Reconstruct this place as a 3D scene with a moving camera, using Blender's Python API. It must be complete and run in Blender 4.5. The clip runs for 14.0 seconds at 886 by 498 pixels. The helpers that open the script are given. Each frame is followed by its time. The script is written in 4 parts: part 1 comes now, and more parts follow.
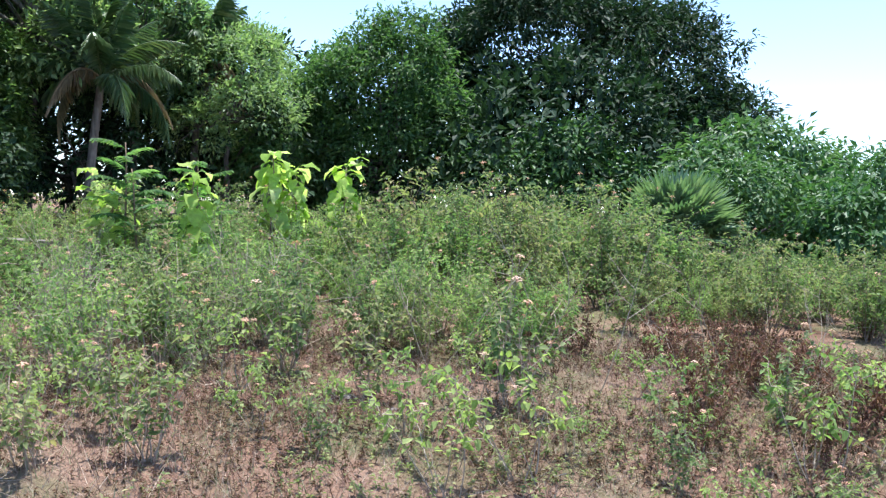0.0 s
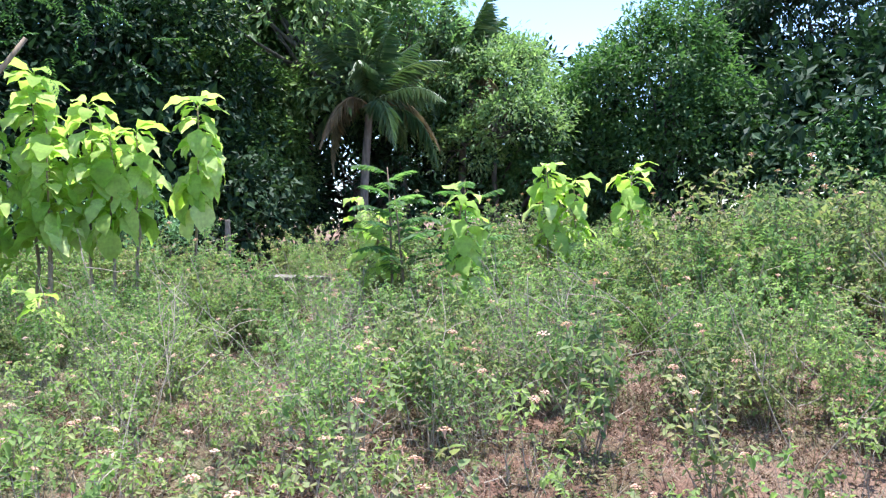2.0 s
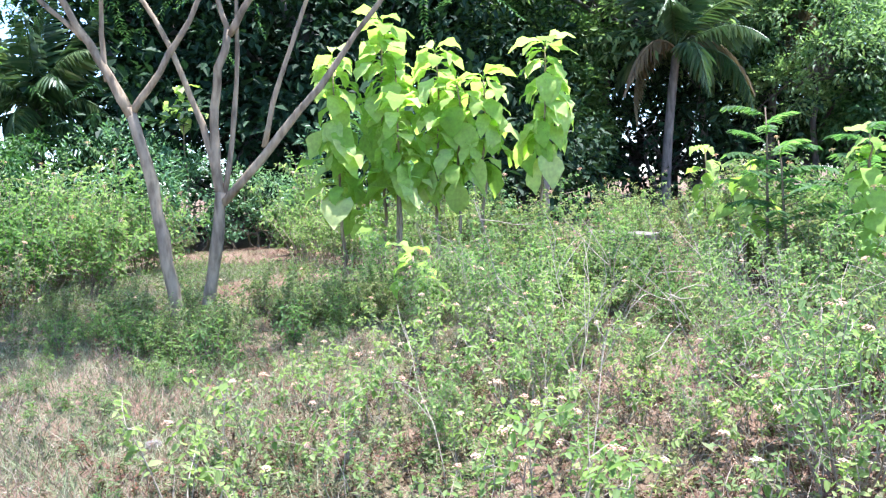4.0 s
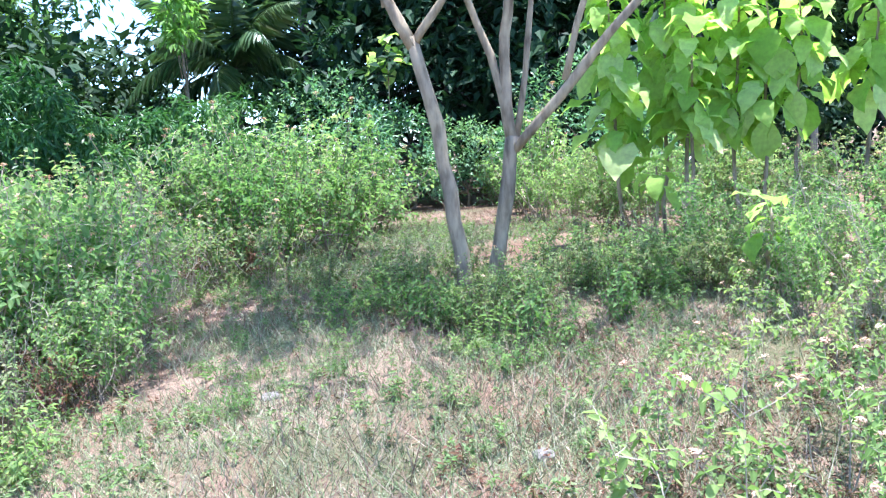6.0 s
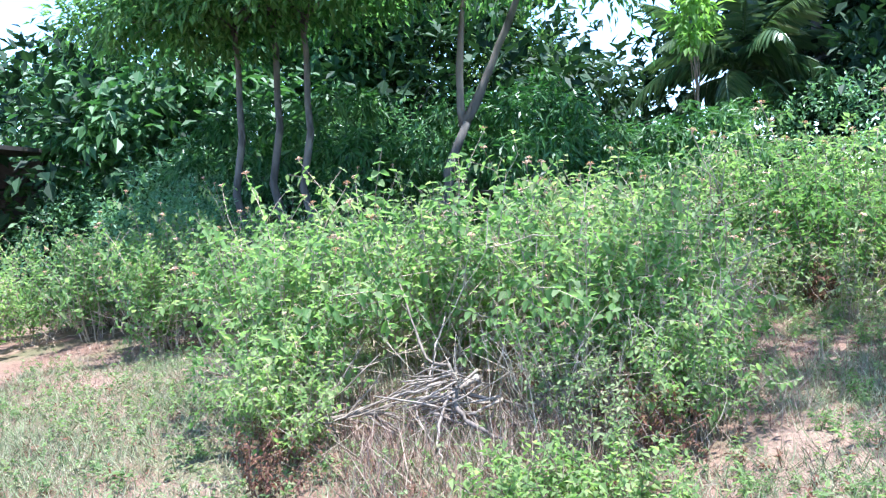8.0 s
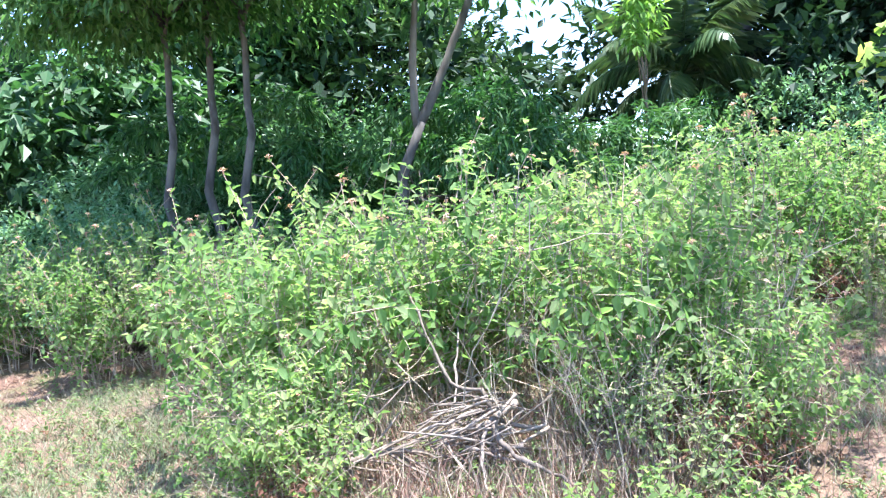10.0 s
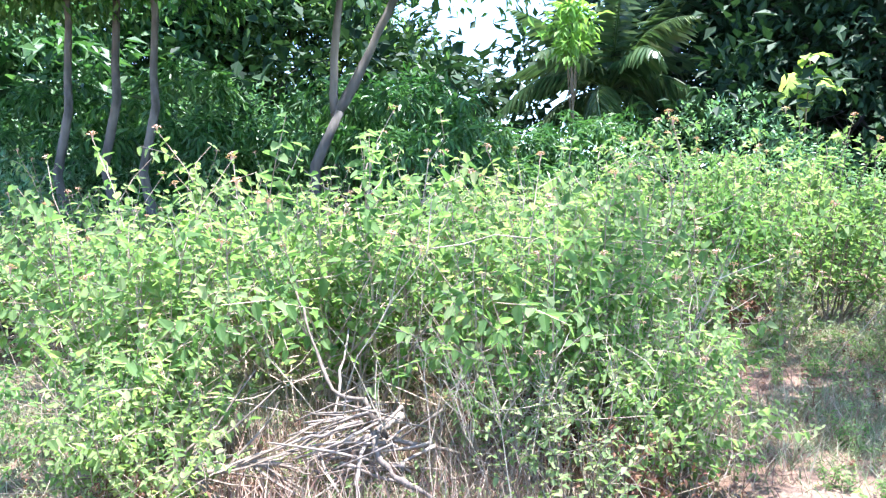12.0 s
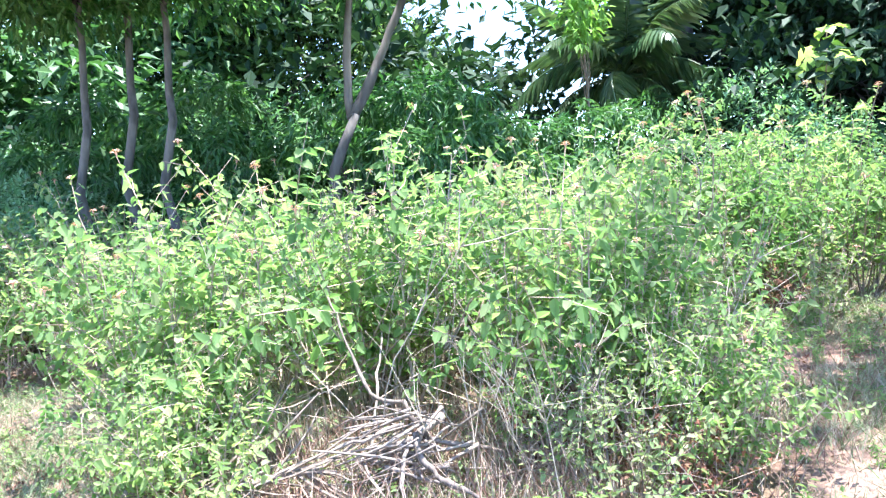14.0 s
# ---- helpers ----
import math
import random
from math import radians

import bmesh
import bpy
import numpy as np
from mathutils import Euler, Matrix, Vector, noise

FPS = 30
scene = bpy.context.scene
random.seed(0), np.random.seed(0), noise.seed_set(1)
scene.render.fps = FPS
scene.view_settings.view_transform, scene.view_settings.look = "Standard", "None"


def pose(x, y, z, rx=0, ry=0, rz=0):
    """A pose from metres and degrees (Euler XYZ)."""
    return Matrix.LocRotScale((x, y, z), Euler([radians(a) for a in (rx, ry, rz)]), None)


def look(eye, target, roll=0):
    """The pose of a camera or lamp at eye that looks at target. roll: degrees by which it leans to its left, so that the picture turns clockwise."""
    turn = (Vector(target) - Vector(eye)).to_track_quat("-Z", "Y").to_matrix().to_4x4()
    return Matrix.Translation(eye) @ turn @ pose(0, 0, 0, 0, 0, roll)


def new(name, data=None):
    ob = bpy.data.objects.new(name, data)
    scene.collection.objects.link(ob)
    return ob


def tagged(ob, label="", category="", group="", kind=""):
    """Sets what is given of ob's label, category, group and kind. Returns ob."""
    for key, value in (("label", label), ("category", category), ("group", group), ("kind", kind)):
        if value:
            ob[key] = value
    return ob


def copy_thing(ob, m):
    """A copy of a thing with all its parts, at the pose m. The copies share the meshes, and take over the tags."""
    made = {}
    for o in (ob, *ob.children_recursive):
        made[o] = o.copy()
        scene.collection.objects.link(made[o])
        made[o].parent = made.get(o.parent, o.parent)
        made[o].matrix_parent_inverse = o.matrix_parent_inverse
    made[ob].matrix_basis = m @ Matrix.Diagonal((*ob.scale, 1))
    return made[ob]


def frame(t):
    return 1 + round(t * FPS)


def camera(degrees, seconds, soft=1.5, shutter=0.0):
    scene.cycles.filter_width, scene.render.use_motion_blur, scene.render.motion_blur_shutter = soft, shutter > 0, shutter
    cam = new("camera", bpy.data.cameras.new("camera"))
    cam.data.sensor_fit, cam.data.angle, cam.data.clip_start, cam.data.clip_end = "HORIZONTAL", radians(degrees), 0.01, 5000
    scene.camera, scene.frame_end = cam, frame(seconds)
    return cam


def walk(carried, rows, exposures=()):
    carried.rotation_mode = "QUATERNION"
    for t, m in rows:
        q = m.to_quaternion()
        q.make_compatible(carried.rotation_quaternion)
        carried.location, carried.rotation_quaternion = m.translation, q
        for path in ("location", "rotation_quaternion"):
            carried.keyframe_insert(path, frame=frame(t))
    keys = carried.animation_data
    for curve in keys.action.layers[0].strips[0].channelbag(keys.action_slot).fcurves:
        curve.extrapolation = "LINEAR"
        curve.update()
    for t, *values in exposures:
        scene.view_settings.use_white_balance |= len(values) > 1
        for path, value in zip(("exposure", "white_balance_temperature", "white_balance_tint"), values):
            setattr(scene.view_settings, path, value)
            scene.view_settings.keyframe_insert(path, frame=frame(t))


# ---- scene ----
cam = camera(56.1, 14.0, soft=1.3)
PATH = (
    (0, look((-0.243, 2.752, 1.595), (-0.459, 4.738, 1.494), 1.7)),
    (0.5, look((-0.341, 3.242, 1.608), (-0.56, 5.227, 1.501), 2.4)),
    (1, look((-0.419, 3.637, 1.615), (-0.69, 5.616, 1.513), 0.0)),
    (1.5, look((-0.583, 3.984, 1.654), (-1.092, 5.916, 1.556), -1.4)),
    (2, look((-0.855, 4.288, 1.678), (-1.686, 6.106, 1.604), -2.1)),
    (2.5, look((-1.192, 4.538, 1.667), (-2.324, 6.185, 1.592), -2.7)),
    (3, look((-1.417, 4.607, 1.672), (-2.669, 6.165, 1.584), -2.4)),
    (3.2, look((-1.523, 4.586, 1.661), (-2.79, 6.13, 1.569), -2.3)),
    (5.3, look((-3.389, 4.204, 1.681), (-4.791, 5.603, 1.4), -2.7)),
    (5.5, look((-3.512, 4.219, 1.64), (-4.916, 5.616, 1.355), -2.7)),
    (5.8, look((-3.73, 4.341, 1.57), (-5.209, 5.665, 1.33), -3.6)),
    (6, look((-3.956, 4.286, 1.578), (-5.513, 5.521, 1.348), -3.6)),
    (6.5, look((-4.35, 4.191, 1.545), (-6.089, 5.159, 1.346), -3.9)),
    (7, look((-4.57, 4.095, 1.551), (-6.45, 4.752, 1.374), -3.5)),
    (7.5, look((-4.841, 3.996, 1.576), (-6.803, 4.357, 1.441), -2.8)),
    (7.7, look((-4.956, 3.924, 1.559), (-6.928, 4.234, 1.425), -2.5)),
    (9.8, look((-5.894, 3.339, 1.503), (-7.833, 3.816, 1.39), -3.6)),
    (10, look((-5.915, 3.351, 1.495), (-7.838, 3.886, 1.377), -3.5)),
    (10.5, look((-6.071, 3.45, 1.479), (-7.988, 4.01, 1.371), -2.5)),
    (11, look((-6.196, 3.531, 1.443), (-8.114, 4.088, 1.334), 0.0)),
    (11.5, look((-6.232, 3.544, 1.457), (-8.144, 4.12, 1.348), 0.4)),
    (12, look((-6.229, 3.575, 1.44), (-8.094, 4.288, 1.325), 1.0)),
    (12.5, look((-6.196, 3.603, 1.445), (-8.021, 4.412, 1.323), 0.5)),
    (13, look((-6.198, 3.616, 1.443), (-8.002, 4.471, 1.314), 0.3)),
    (13.5, look((-6.198, 3.619, 1.457), (-7.998, 4.481, 1.329), -1.3)),
    (14, look((-6.275, 3.544, 1.443), (-8.156, 4.212, 1.321), -2.5)),
)
walk(cam, PATH, exposures=((0, 1.3, 6100, 11), (1, 1.38, 6000, 11), (3, 1.87, 5900, 15), (5.5, 2.12, 5550, 10), (7.5, 2.08, 5450, 10), (10, 2.34, 5850, 14), (14, 2.7, 5800, 15)))

# ---- world and sun ----
SUN_ELEVATION = 80.0
SUN_TOWARDS = (0.4, 0.88)          # where the sun stands, on the plan
world = bpy.data.worlds.new("sky")
scene.world = world
world.use_nodes = True
wt = world.node_tree
sky = wt.nodes.new("ShaderNodeTexSky")
sky.sky_type = "NISHITA"
sky.sun_disc = False
sky.sun_elevation = radians(SUN_ELEVATION)
sky.sun_rotation = math.atan2(SUN_TOWARDS[0], SUN_TOWARDS[1])
sky.air_density, sky.dust_density, sky.ozone_density = 0.8, 0.3, 2.0
wt.nodes["Background"].inputs["Strength"].default_value = 0.15
wt.links.new(sky.outputs["Color"], wt.nodes["Background"].inputs["Color"])
sun = new("sun", bpy.data.lights.new("sun", "SUN"))
sun.data.energy, sun.data.angle, sun.data.color = 4.2, radians(0.5), (1.0, 0.96, 0.9)
up = math.tan(radians(SUN_ELEVATION)) * math.hypot(*SUN_TOWARDS)
sun.matrix_world = look((SUN_TOWARDS[0] * 40, SUN_TOWARDS[1] * 40, up * 40), (0, 0, 0))


# ---- materials ----
def material(name):
    m = bpy.data.materials.new(name)
    m.use_nodes = True
    return m, m.node_tree, m.node_tree.nodes["Principled BSDF"]


def ramp(nt, fac, stops):
    n = nt.nodes.new("ShaderNodeValToRGB")
    while len(n.color_ramp.elements) < len(stops):
        n.color_ramp.elements.new(0.5)
    for e, (p, c) in zip(n.color_ramp.elements, stops):
        e.position, e.color = p, (*c, 1)
    nt.links.new(fac, n.inputs[0])
    return n.outputs[0]


def noise_at(nt, scale, detail=4.0, rough=0.6, space="Object"):
    c = nt.nodes.new("ShaderNodeTexCoord")
    n = nt.nodes.new("ShaderNodeTexNoise")
    n.inputs["Scale"].default_value, n.inputs["Detail"].default_value, n.inputs["Roughness"].default_value = scale, detail, rough
    nt.links.new(c.outputs[space], n.inputs["Vector"])
    return n.outputs["Fac"]


def mixed(nt, fac, a, b, blend="MIX"):
    n = nt.nodes.new("ShaderNodeMix")
    n.data_type, n.blend_type = "RGBA", blend
    for socket, v in ((n.inputs[0], fac), (n.inputs[6], a), (n.inputs[7], b)):
        if isinstance(v, (int, float)):
            socket.default_value = v
        elif isinstance(v, tuple):
            socket.default_value = (*v, 1)
        else:
            nt.links.new(v, socket)
    return n.outputs[2]


def relief(nt, shader, height, strength, distance=0.01):
    b = nt.nodes.new("ShaderNodeBump")
    b.inputs["Strength"].default_value, b.inputs["Distance"].default_value = strength, distance
    nt.links.new(height, b.inputs["Height"])
    nt.links.new(b.outputs["Normal"], shader.inputs["Normal"])


def leaf_material(name, tones, thin=0.35, rough=0.5, per_object=False, gloss=0.4):
    """Leaves: the tone changes from leaf to leaf; thin is the share of light that passes through."""
    m, nt, p = material(name)
    if per_object:
        rnd = nt.nodes.new("ShaderNodeObjectInfo").outputs["Random"]
    else:
        rnd = nt.nodes.new("ShaderNodeNewGeometry").outputs["Random Per Island"]
    steps = [(k / (len(tones) - 1), c) for k, c in enumerate(tones)]
    tone = ramp(nt, rnd, steps)
    tone = mixed(nt, 0.45, tone, ramp(nt, noise_at(nt, 9.0), [(0.3, (0.55, 0.55, 0.55)), (0.7, (1.25, 1.2, 1.1))]), "MULTIPLY")
    if not per_object:
        own = nt.nodes.new("ShaderNodeObjectInfo").outputs["Random"]
        tone = mixed(nt, 1.0, tone, ramp(nt, own, [(0.0, (0.78, 0.86, 0.8)), (0.5, (1.0, 1.0, 1.0)), (1.0, (1.28, 1.14, 1.12))]), "MULTIPLY")
    nt.links.new(tone, p.inputs["Base Color"])
    p.inputs["Roughness"].default_value = rough
    p.inputs["Specular IOR Level"].default_value = gloss
    t = nt.nodes.new("ShaderNodeBsdfTranslucent")
    nt.links.new(mixed(nt, 1.0, tone, (1.25, 1.4, 0.8), "MULTIPLY"), t.inputs["Color"])
    mix = nt.nodes.new("ShaderNodeMixShader")
    mix.inputs[0].default_value = thin
    nt.links.new(p.outputs[0], mix.inputs[1])
    nt.links.new(t.outputs[0], mix.inputs[2])
    nt.links.new(mix.outputs[0], nt.nodes["Material Output"].inputs["Surface"])
    return m


def bark_material(name, dark, light, scale=6.0, rough=0.9):
    m, nt, p = material(name)
    c = nt.nodes.new("ShaderNodeTexCoord")
    s = nt.nodes.new("ShaderNodeMapping")
    s.inputs["Scale"].default_value = (scale, scale, scale * 0.3)
    n = nt.nodes.new("ShaderNodeTexNoise")
    n.inputs["Scale"].default_value, n.inputs["Detail"].default_value = 3.0, 8.0
    nt.links.new(c.outputs["Object"], s.inputs["Vector"])
    nt.links.new(s.outputs["Vector"], n.inputs["Vector"])
    tone = ramp(nt, n.outputs["Fac"], [(0.3, dark), (0.62, light)])
    patches = ramp(nt, noise_at(nt, 1.7), [(0.42, (0.75, 0.75, 0.78)), (0.6, (1.15, 1.12, 1.05))])
    nt.links.new(mixed(nt, 0.8, tone, patches, "MULTIPLY"), p.inputs["Base Color"])
    p.inputs["Roughness"].default_value = rough
    relief(nt, p, n.outputs["Fac"], 0.6, 0.02)
    return m


def straw_material(name, tones, rough=0.85):
    m, nt, p = material(name)
    rnd = nt.nodes.new("ShaderNodeNewGeometry").outputs["Random Per Island"]
    tone = ramp(nt, rnd, [(k / (len(tones) - 1), c) for k, c in enumerate(tones)])
    nt.links.new(mixed(nt, 0.6, tone, ramp(nt, noise_at(nt, 0.9), [(0.35, (0.7, 0.7, 0.7)), (0.65, (1.2, 1.15, 1.1))]), "MULTIPLY"), p.inputs["Base Color"])
    p.inputs["Roughness"].default_value = rough
    p.inputs["Specular IOR Level"].default_value = 0.2
    return m


def soil_material():
    m, nt, p = material("dry_soil")
    earth = ramp(nt, noise_at(nt, 0.55, 6.0), [(0.35, (0.14, 0.08, 0.057)), (0.5, (0.22, 0.14, 0.103)), (0.66, (0.275, 0.195, 0.15))])
    litter = ramp(nt, noise_at(nt, 38.0, 8.0, 0.75), [(0.36, (0.35, 0.33, 0.3)), (0.5, (0.95, 0.92, 0.9)), (0.66, (1.3, 1.2, 1.08))])
    weeds = ramp(nt, noise_at(nt, 1.3, 5.0), [(0.46, (0, 0, 0)), (0.62, (1, 1, 1))])
    tone = mixed(nt, 0.85, earth, litter, "MULTIPLY")
    green = mixed(nt, 0.7, (0.1, 0.115, 0.055), litter, "MULTIPLY")
    half = nt.nodes.new("ShaderNodeMath")
    half.operation = "MULTIPLY"
    half.inputs[1].default_value = 0.7
    nt.links.new(weeds, half.inputs[0])
    nt.links.new(mixed(nt, half.outputs[0], tone, green), p.inputs["Base Color"])
    p.inputs["Roughness"].default_value = 0.95
    p.inputs["Specular IOR Level"].default_value = 0.15
    relief(nt, p, noise_at(nt, 30.0, 8.0, 0.7), 0.8, 0.03)
    return m


def plain_material(name, dark, light, scale=8.0, rough=0.8, bump=0.3):
    m, nt, p = material(name)
    n = noise_at(nt, scale, 8.0)
    tone = ramp(nt, n, [(0.32, dark), (0.66, light)])
    nt.links.new(mixed(nt, 0.6, tone, ramp(nt, noise_at(nt, scale * 0.2), [(0.35, (0.7, 0.68, 0.66)), (0.65, (1.12, 1.12, 1.12))]), "MULTIPLY"), p.inputs["Base Color"])
    p.inputs["Roughness"].default_value = rough
    relief(nt, p, n, bump, 0.01)
    return m


M_SOIL = soil_material()
M_LANTANA = leaf_material("lantana_leaf", [(0.12, 0.205, 0.078), (0.185, 0.29, 0.118), (0.25, 0.355, 0.158), (0.335, 0.39, 0.215)], 0.6, 0.65, gloss=0.1)
M_HERB = leaf_material("herb_leaf", [(0.108, 0.19, 0.066), (0.175, 0.28, 0.106), (0.25, 0.345, 0.148)], 0.5, 0.6, gloss=0.15)
M_SPRIG = leaf_material("sprig_leaf", [(0.17, 0.26, 0.085), (0.265, 0.365, 0.135), (0.37, 0.45, 0.21)], 0.5, 0.65, gloss=0.12)
M_DULL = leaf_material("dusty_leaf", [(0.112, 0.172, 0.07), (0.18, 0.25, 0.108), (0.25, 0.31, 0.15), (0.31, 0.3, 0.18)], 0.42, 0.65, gloss=0.12)
M_WITHER = leaf_material("withered_leaf", [(0.085, 0.042, 0.032), (0.17, 0.088, 0.06), (0.1, 0.088, 0.045)], 0.2, 0.7, gloss=0.15)
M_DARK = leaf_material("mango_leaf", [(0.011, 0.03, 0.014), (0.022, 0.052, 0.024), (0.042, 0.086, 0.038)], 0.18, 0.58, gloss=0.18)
M_DOME = leaf_material("dome_leaf", [(0.046, 0.105, 0.038), (0.082, 0.165, 0.057), (0.135, 0.23, 0.085)], 0.45, 0.5, gloss=0.3)
M_MID = leaf_material("broad_leaf", [(0.06, 0.14, 0.05), (0.112, 0.22, 0.08), (0.18, 0.305, 0.118)], 0.6, 0.5, gloss=0.3)
M_GROVE = leaf_material("grove_leaf", [(0.095, 0.18, 0.08), (0.165, 0.275, 0.12), (0.25, 0.36, 0.175)], 0.5, 0.5, gloss=0.4)
M_HEDGE = leaf_material("hedge_leaf", [(0.035, 0.1, 0.035), (0.06, 0.145, 0.05), (0.1, 0.2, 0.07)], 0.35)
M_SILVER = leaf_material("pale_leaf", [(0.105, 0.225, 0.11), (0.165, 0.305, 0.16), (0.25, 0.39, 0.235)], 0.38, 0.4, gloss=0.5)
M_FRESH = leaf_material("fresh_leaf", [(0.026, 0.085, 0.026), (0.055, 0.145, 0.043), (0.105, 0.215, 0.075)], 0.36, 0.42, gloss=0.45)
M_LIME = leaf_material("lime_leaf", [(0.2, 0.34, 0.08), (0.3, 0.44, 0.12)], 0.5, 0.6, gloss=0.2)
M_TEAK = leaf_material("teak_leaf", [(0.28, 0.43, 0.09), (0.38, 0.53, 0.13), (0.48, 0.6, 0.2), (0.58, 0.66, 0.32)], 0.55, 0.7, per_object=True, gloss=0.15)
M_PALM = leaf_material("palm_leaf", [(0.05, 0.1, 0.04), (0.08, 0.145, 0.058), (0.14, 0.195, 0.09)], 0.3, 0.4, gloss=0.5)
M_PALM_DRY = leaf_material("dry_palm_leaf", [(0.2, 0.15, 0.09), (0.27, 0.21, 0.12)], 0.25, 0.6)
M_FAN = leaf_material("fan_leaf", [(0.11, 0.2, 0.1), (0.18, 0.28, 0.15)], 0.3, 0.35, gloss=0.6)
M_BARK = bark_material("grey_bark", (0.14, 0.1, 0.066), (0.4, 0.31, 0.215))
M_PALM_BARK = bark_material("palm_bark", (0.09, 0.08, 0.075), (0.22, 0.2, 0.18), 4.0)
M_TRUNK = bark_material("dark_bark", (0.05, 0.045, 0.04), (0.155, 0.14, 0.125), 3.0)
M_STEM = bark_material("brown_stem", (0.12, 0.085, 0.06), (0.26, 0.19, 0.135), 20.0)
M_DRY_STEM = bark_material("dry_stem", (0.25, 0.18, 0.13), (0.47, 0.37, 0.28), 20.0)
M_RED_STEM = bark_material("reddish_stem", (0.13, 0.055, 0.045), (0.25, 0.12, 0.09), 20.0)
M_STICK = bark_material("bleached_wood", (0.15, 0.12, 0.095), (0.34, 0.28, 0.23), 12.0)
M_STALK = bark_material("pale_stalk", (0.22, 0.18, 0.13), (0.4, 0.34, 0.27), 15.0)
M_DARK_STICK = bark_material("weathered_branch", (0.09, 0.072, 0.057), (0.22, 0.175, 0.14), 12.0)
M_STRAW = straw_material("straw", [(0.18, 0.095, 0.07), (0.275, 0.17, 0.13), (0.35, 0.265, 0.2), (0.43, 0.355, 0.275)])
M_GRASS = straw_material("grass_blades", [(0.13, 0.19, 0.075), (0.195, 0.245, 0.115), (0.265, 0.285, 0.165), (0.34, 0.325, 0.225)])
M_FLOWER = leaf_material("flower_head", [(0.68, 0.43, 0.32), (0.62, 0.37, 0.28), (0.7, 0.52, 0.42)], 0.15, 0.8, per_object=True, gloss=0.1)
M_CONCRETE = plain_material("weathered_concrete", (0.12, 0.1, 0.085), (0.23, 0.2, 0.165))
M_PLASTER = plain_material("pink_plaster", (0.36, 0.24, 0.2), (0.5, 0.36, 0.3), 3.0)
M_RUST = plain_material("rusty_tin", (0.25, 0.1, 0.06), (0.45, 0.25, 0.18), 3.0, 0.6)
# near-black: the shade inside the hut, put into the colour of walls and roof
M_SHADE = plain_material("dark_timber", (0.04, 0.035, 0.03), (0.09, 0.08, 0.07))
M_STONE = plain_material("dark_stone", (0.1, 0.085, 0.075), (0.24, 0.2, 0.18))


# ---- geometry helpers ----
class Geo:
    """Collects points and triangles, and turns them into one mesh."""

    def __init__(self):
        self.v, self.f, self.n = [], [], 0

    def add(self, v, f):
        v, f = np.asarray(v, float), np.asarray(f, int)
        self.v.append(v)
        self.f.append(f + self.n)
        self.n += len(v)

    def mesh(self, name, mat, smooth=False):
        me = bpy.data.meshes.new(name)
        v, f = np.concatenate(self.v), np.concatenate(self.f)
        me.vertices.add(len(v))
        me.vertices.foreach_set("co", v.astype(np.float32).ravel())
        me.loops.add(f.size)
        me.loops.foreach_set("vertex_index", f.astype(np.int32).ravel())
        me.polygons.add(len(f))
        me.polygons.foreach_set("loop_start", np.arange(0, f.size, 3, dtype=np.int32))
        me.polygons.foreach_set("use_smooth", np.full(len(f), smooth))
        me.update(calc_edges=True)
        me.validate()
        me.materials.append(mat)
        return me

    def tube(self, pts, radii, sides=5, caps=True):
        pts = np.asarray(pts, float)
        radii = np.broadcast_to(radii, len(pts))
        d = np.gradient(pts, axis=0)
        d /= np.linalg.norm(d, axis=1, keepdims=True) + 1e-9
        ref = np.array([1.0, 0.13, 0.07]) if abs(d[:, 2]).mean() > 0.6 else np.array([0.05, 0.1, 1.0])
        a = np.cross(d, ref)
        a /= np.linalg.norm(a, axis=1, keepdims=True) + 1e-9
        b = np.cross(d, a)
        w = np.arange(sides) * 2 * np.pi / sides
        ring = pts[:, None] + radii[:, None, None] * (np.cos(w)[None, :, None] * a[:, None] + np.sin(w)[None, :, None] * b[:, None])
        v = np.concatenate([ring.reshape(-1, 3), pts[:1], pts[-1:]])
        f = []
        for i in range(len(pts) - 1):
            for j in range(sides):
                k = (j + 1) % sides
                p, q, r, s = i * sides + j, i * sides + k, (i + 1) * sides + k, (i + 1) * sides + j
                f += [(p, q, r), (p, r, s)]
        first, last = len(v) - 2, len(v) - 1
        for j in range(sides if caps else 0):
            k = (j + 1) % sides
            f += [(first, k, j), (last, (len(pts) - 1) * sides + j, (len(pts) - 1) * sides + k)]
        self.add(v, f)

    def leaves(self, p, d, nrm, length, width, fine=True, droop=0.15, fold=0.12, blade=False):
        """Pointed leaves from p along d, their upper side towards nrm."""
        p = np.asarray(p, float)
        d = unit(d)
        s = unit(np.cross(d, nrm))
        nrm = np.cross(s, d)
        length = np.broadcast_to(length, len(p))[:, None]
        width = np.broadcast_to(width, len(p))[:, None]
        tip = p + d * length - nrm * length * droop
        le = p + d * length * 0.42 + s * width / 2 + nrm * width * fold
        ri = p + d * length * 0.42 - s * width / 2 + nrm * width * fold
        base = np.arange(len(p))[:, None]
        if fine:
            lo = p + d * length * 0.72 + s * width * 0.36 - nrm * length * droop * 0.45
            ro = p + d * length * 0.72 - s * width * 0.36 - nrm * length * droop * 0.45
            le, ri = le - d * length * 0.14, ri - d * length * 0.14
            v = np.stack([p, le, lo, tip, ro, ri], 1).reshape(-1, 3)
            f = np.concatenate([base * 6 + np.array(t) for t in ((0, 2, 1), (0, 3, 2), (0, 4, 3), (0, 5, 4))])
        elif blade:
            v = np.stack([p + s * width / 2, tip, p - s * width / 2], 1).reshape(-1, 3)
            f = base * 3 + np.array((0, 1, 2))
        else:
            v = np.stack([p, le, tip, ri], 1).reshape(-1, 3)
            f = np.concatenate([base * 4 + np.array(t) for t in ((0, 2, 1), (0, 3, 2))])
        self.add(v, f)

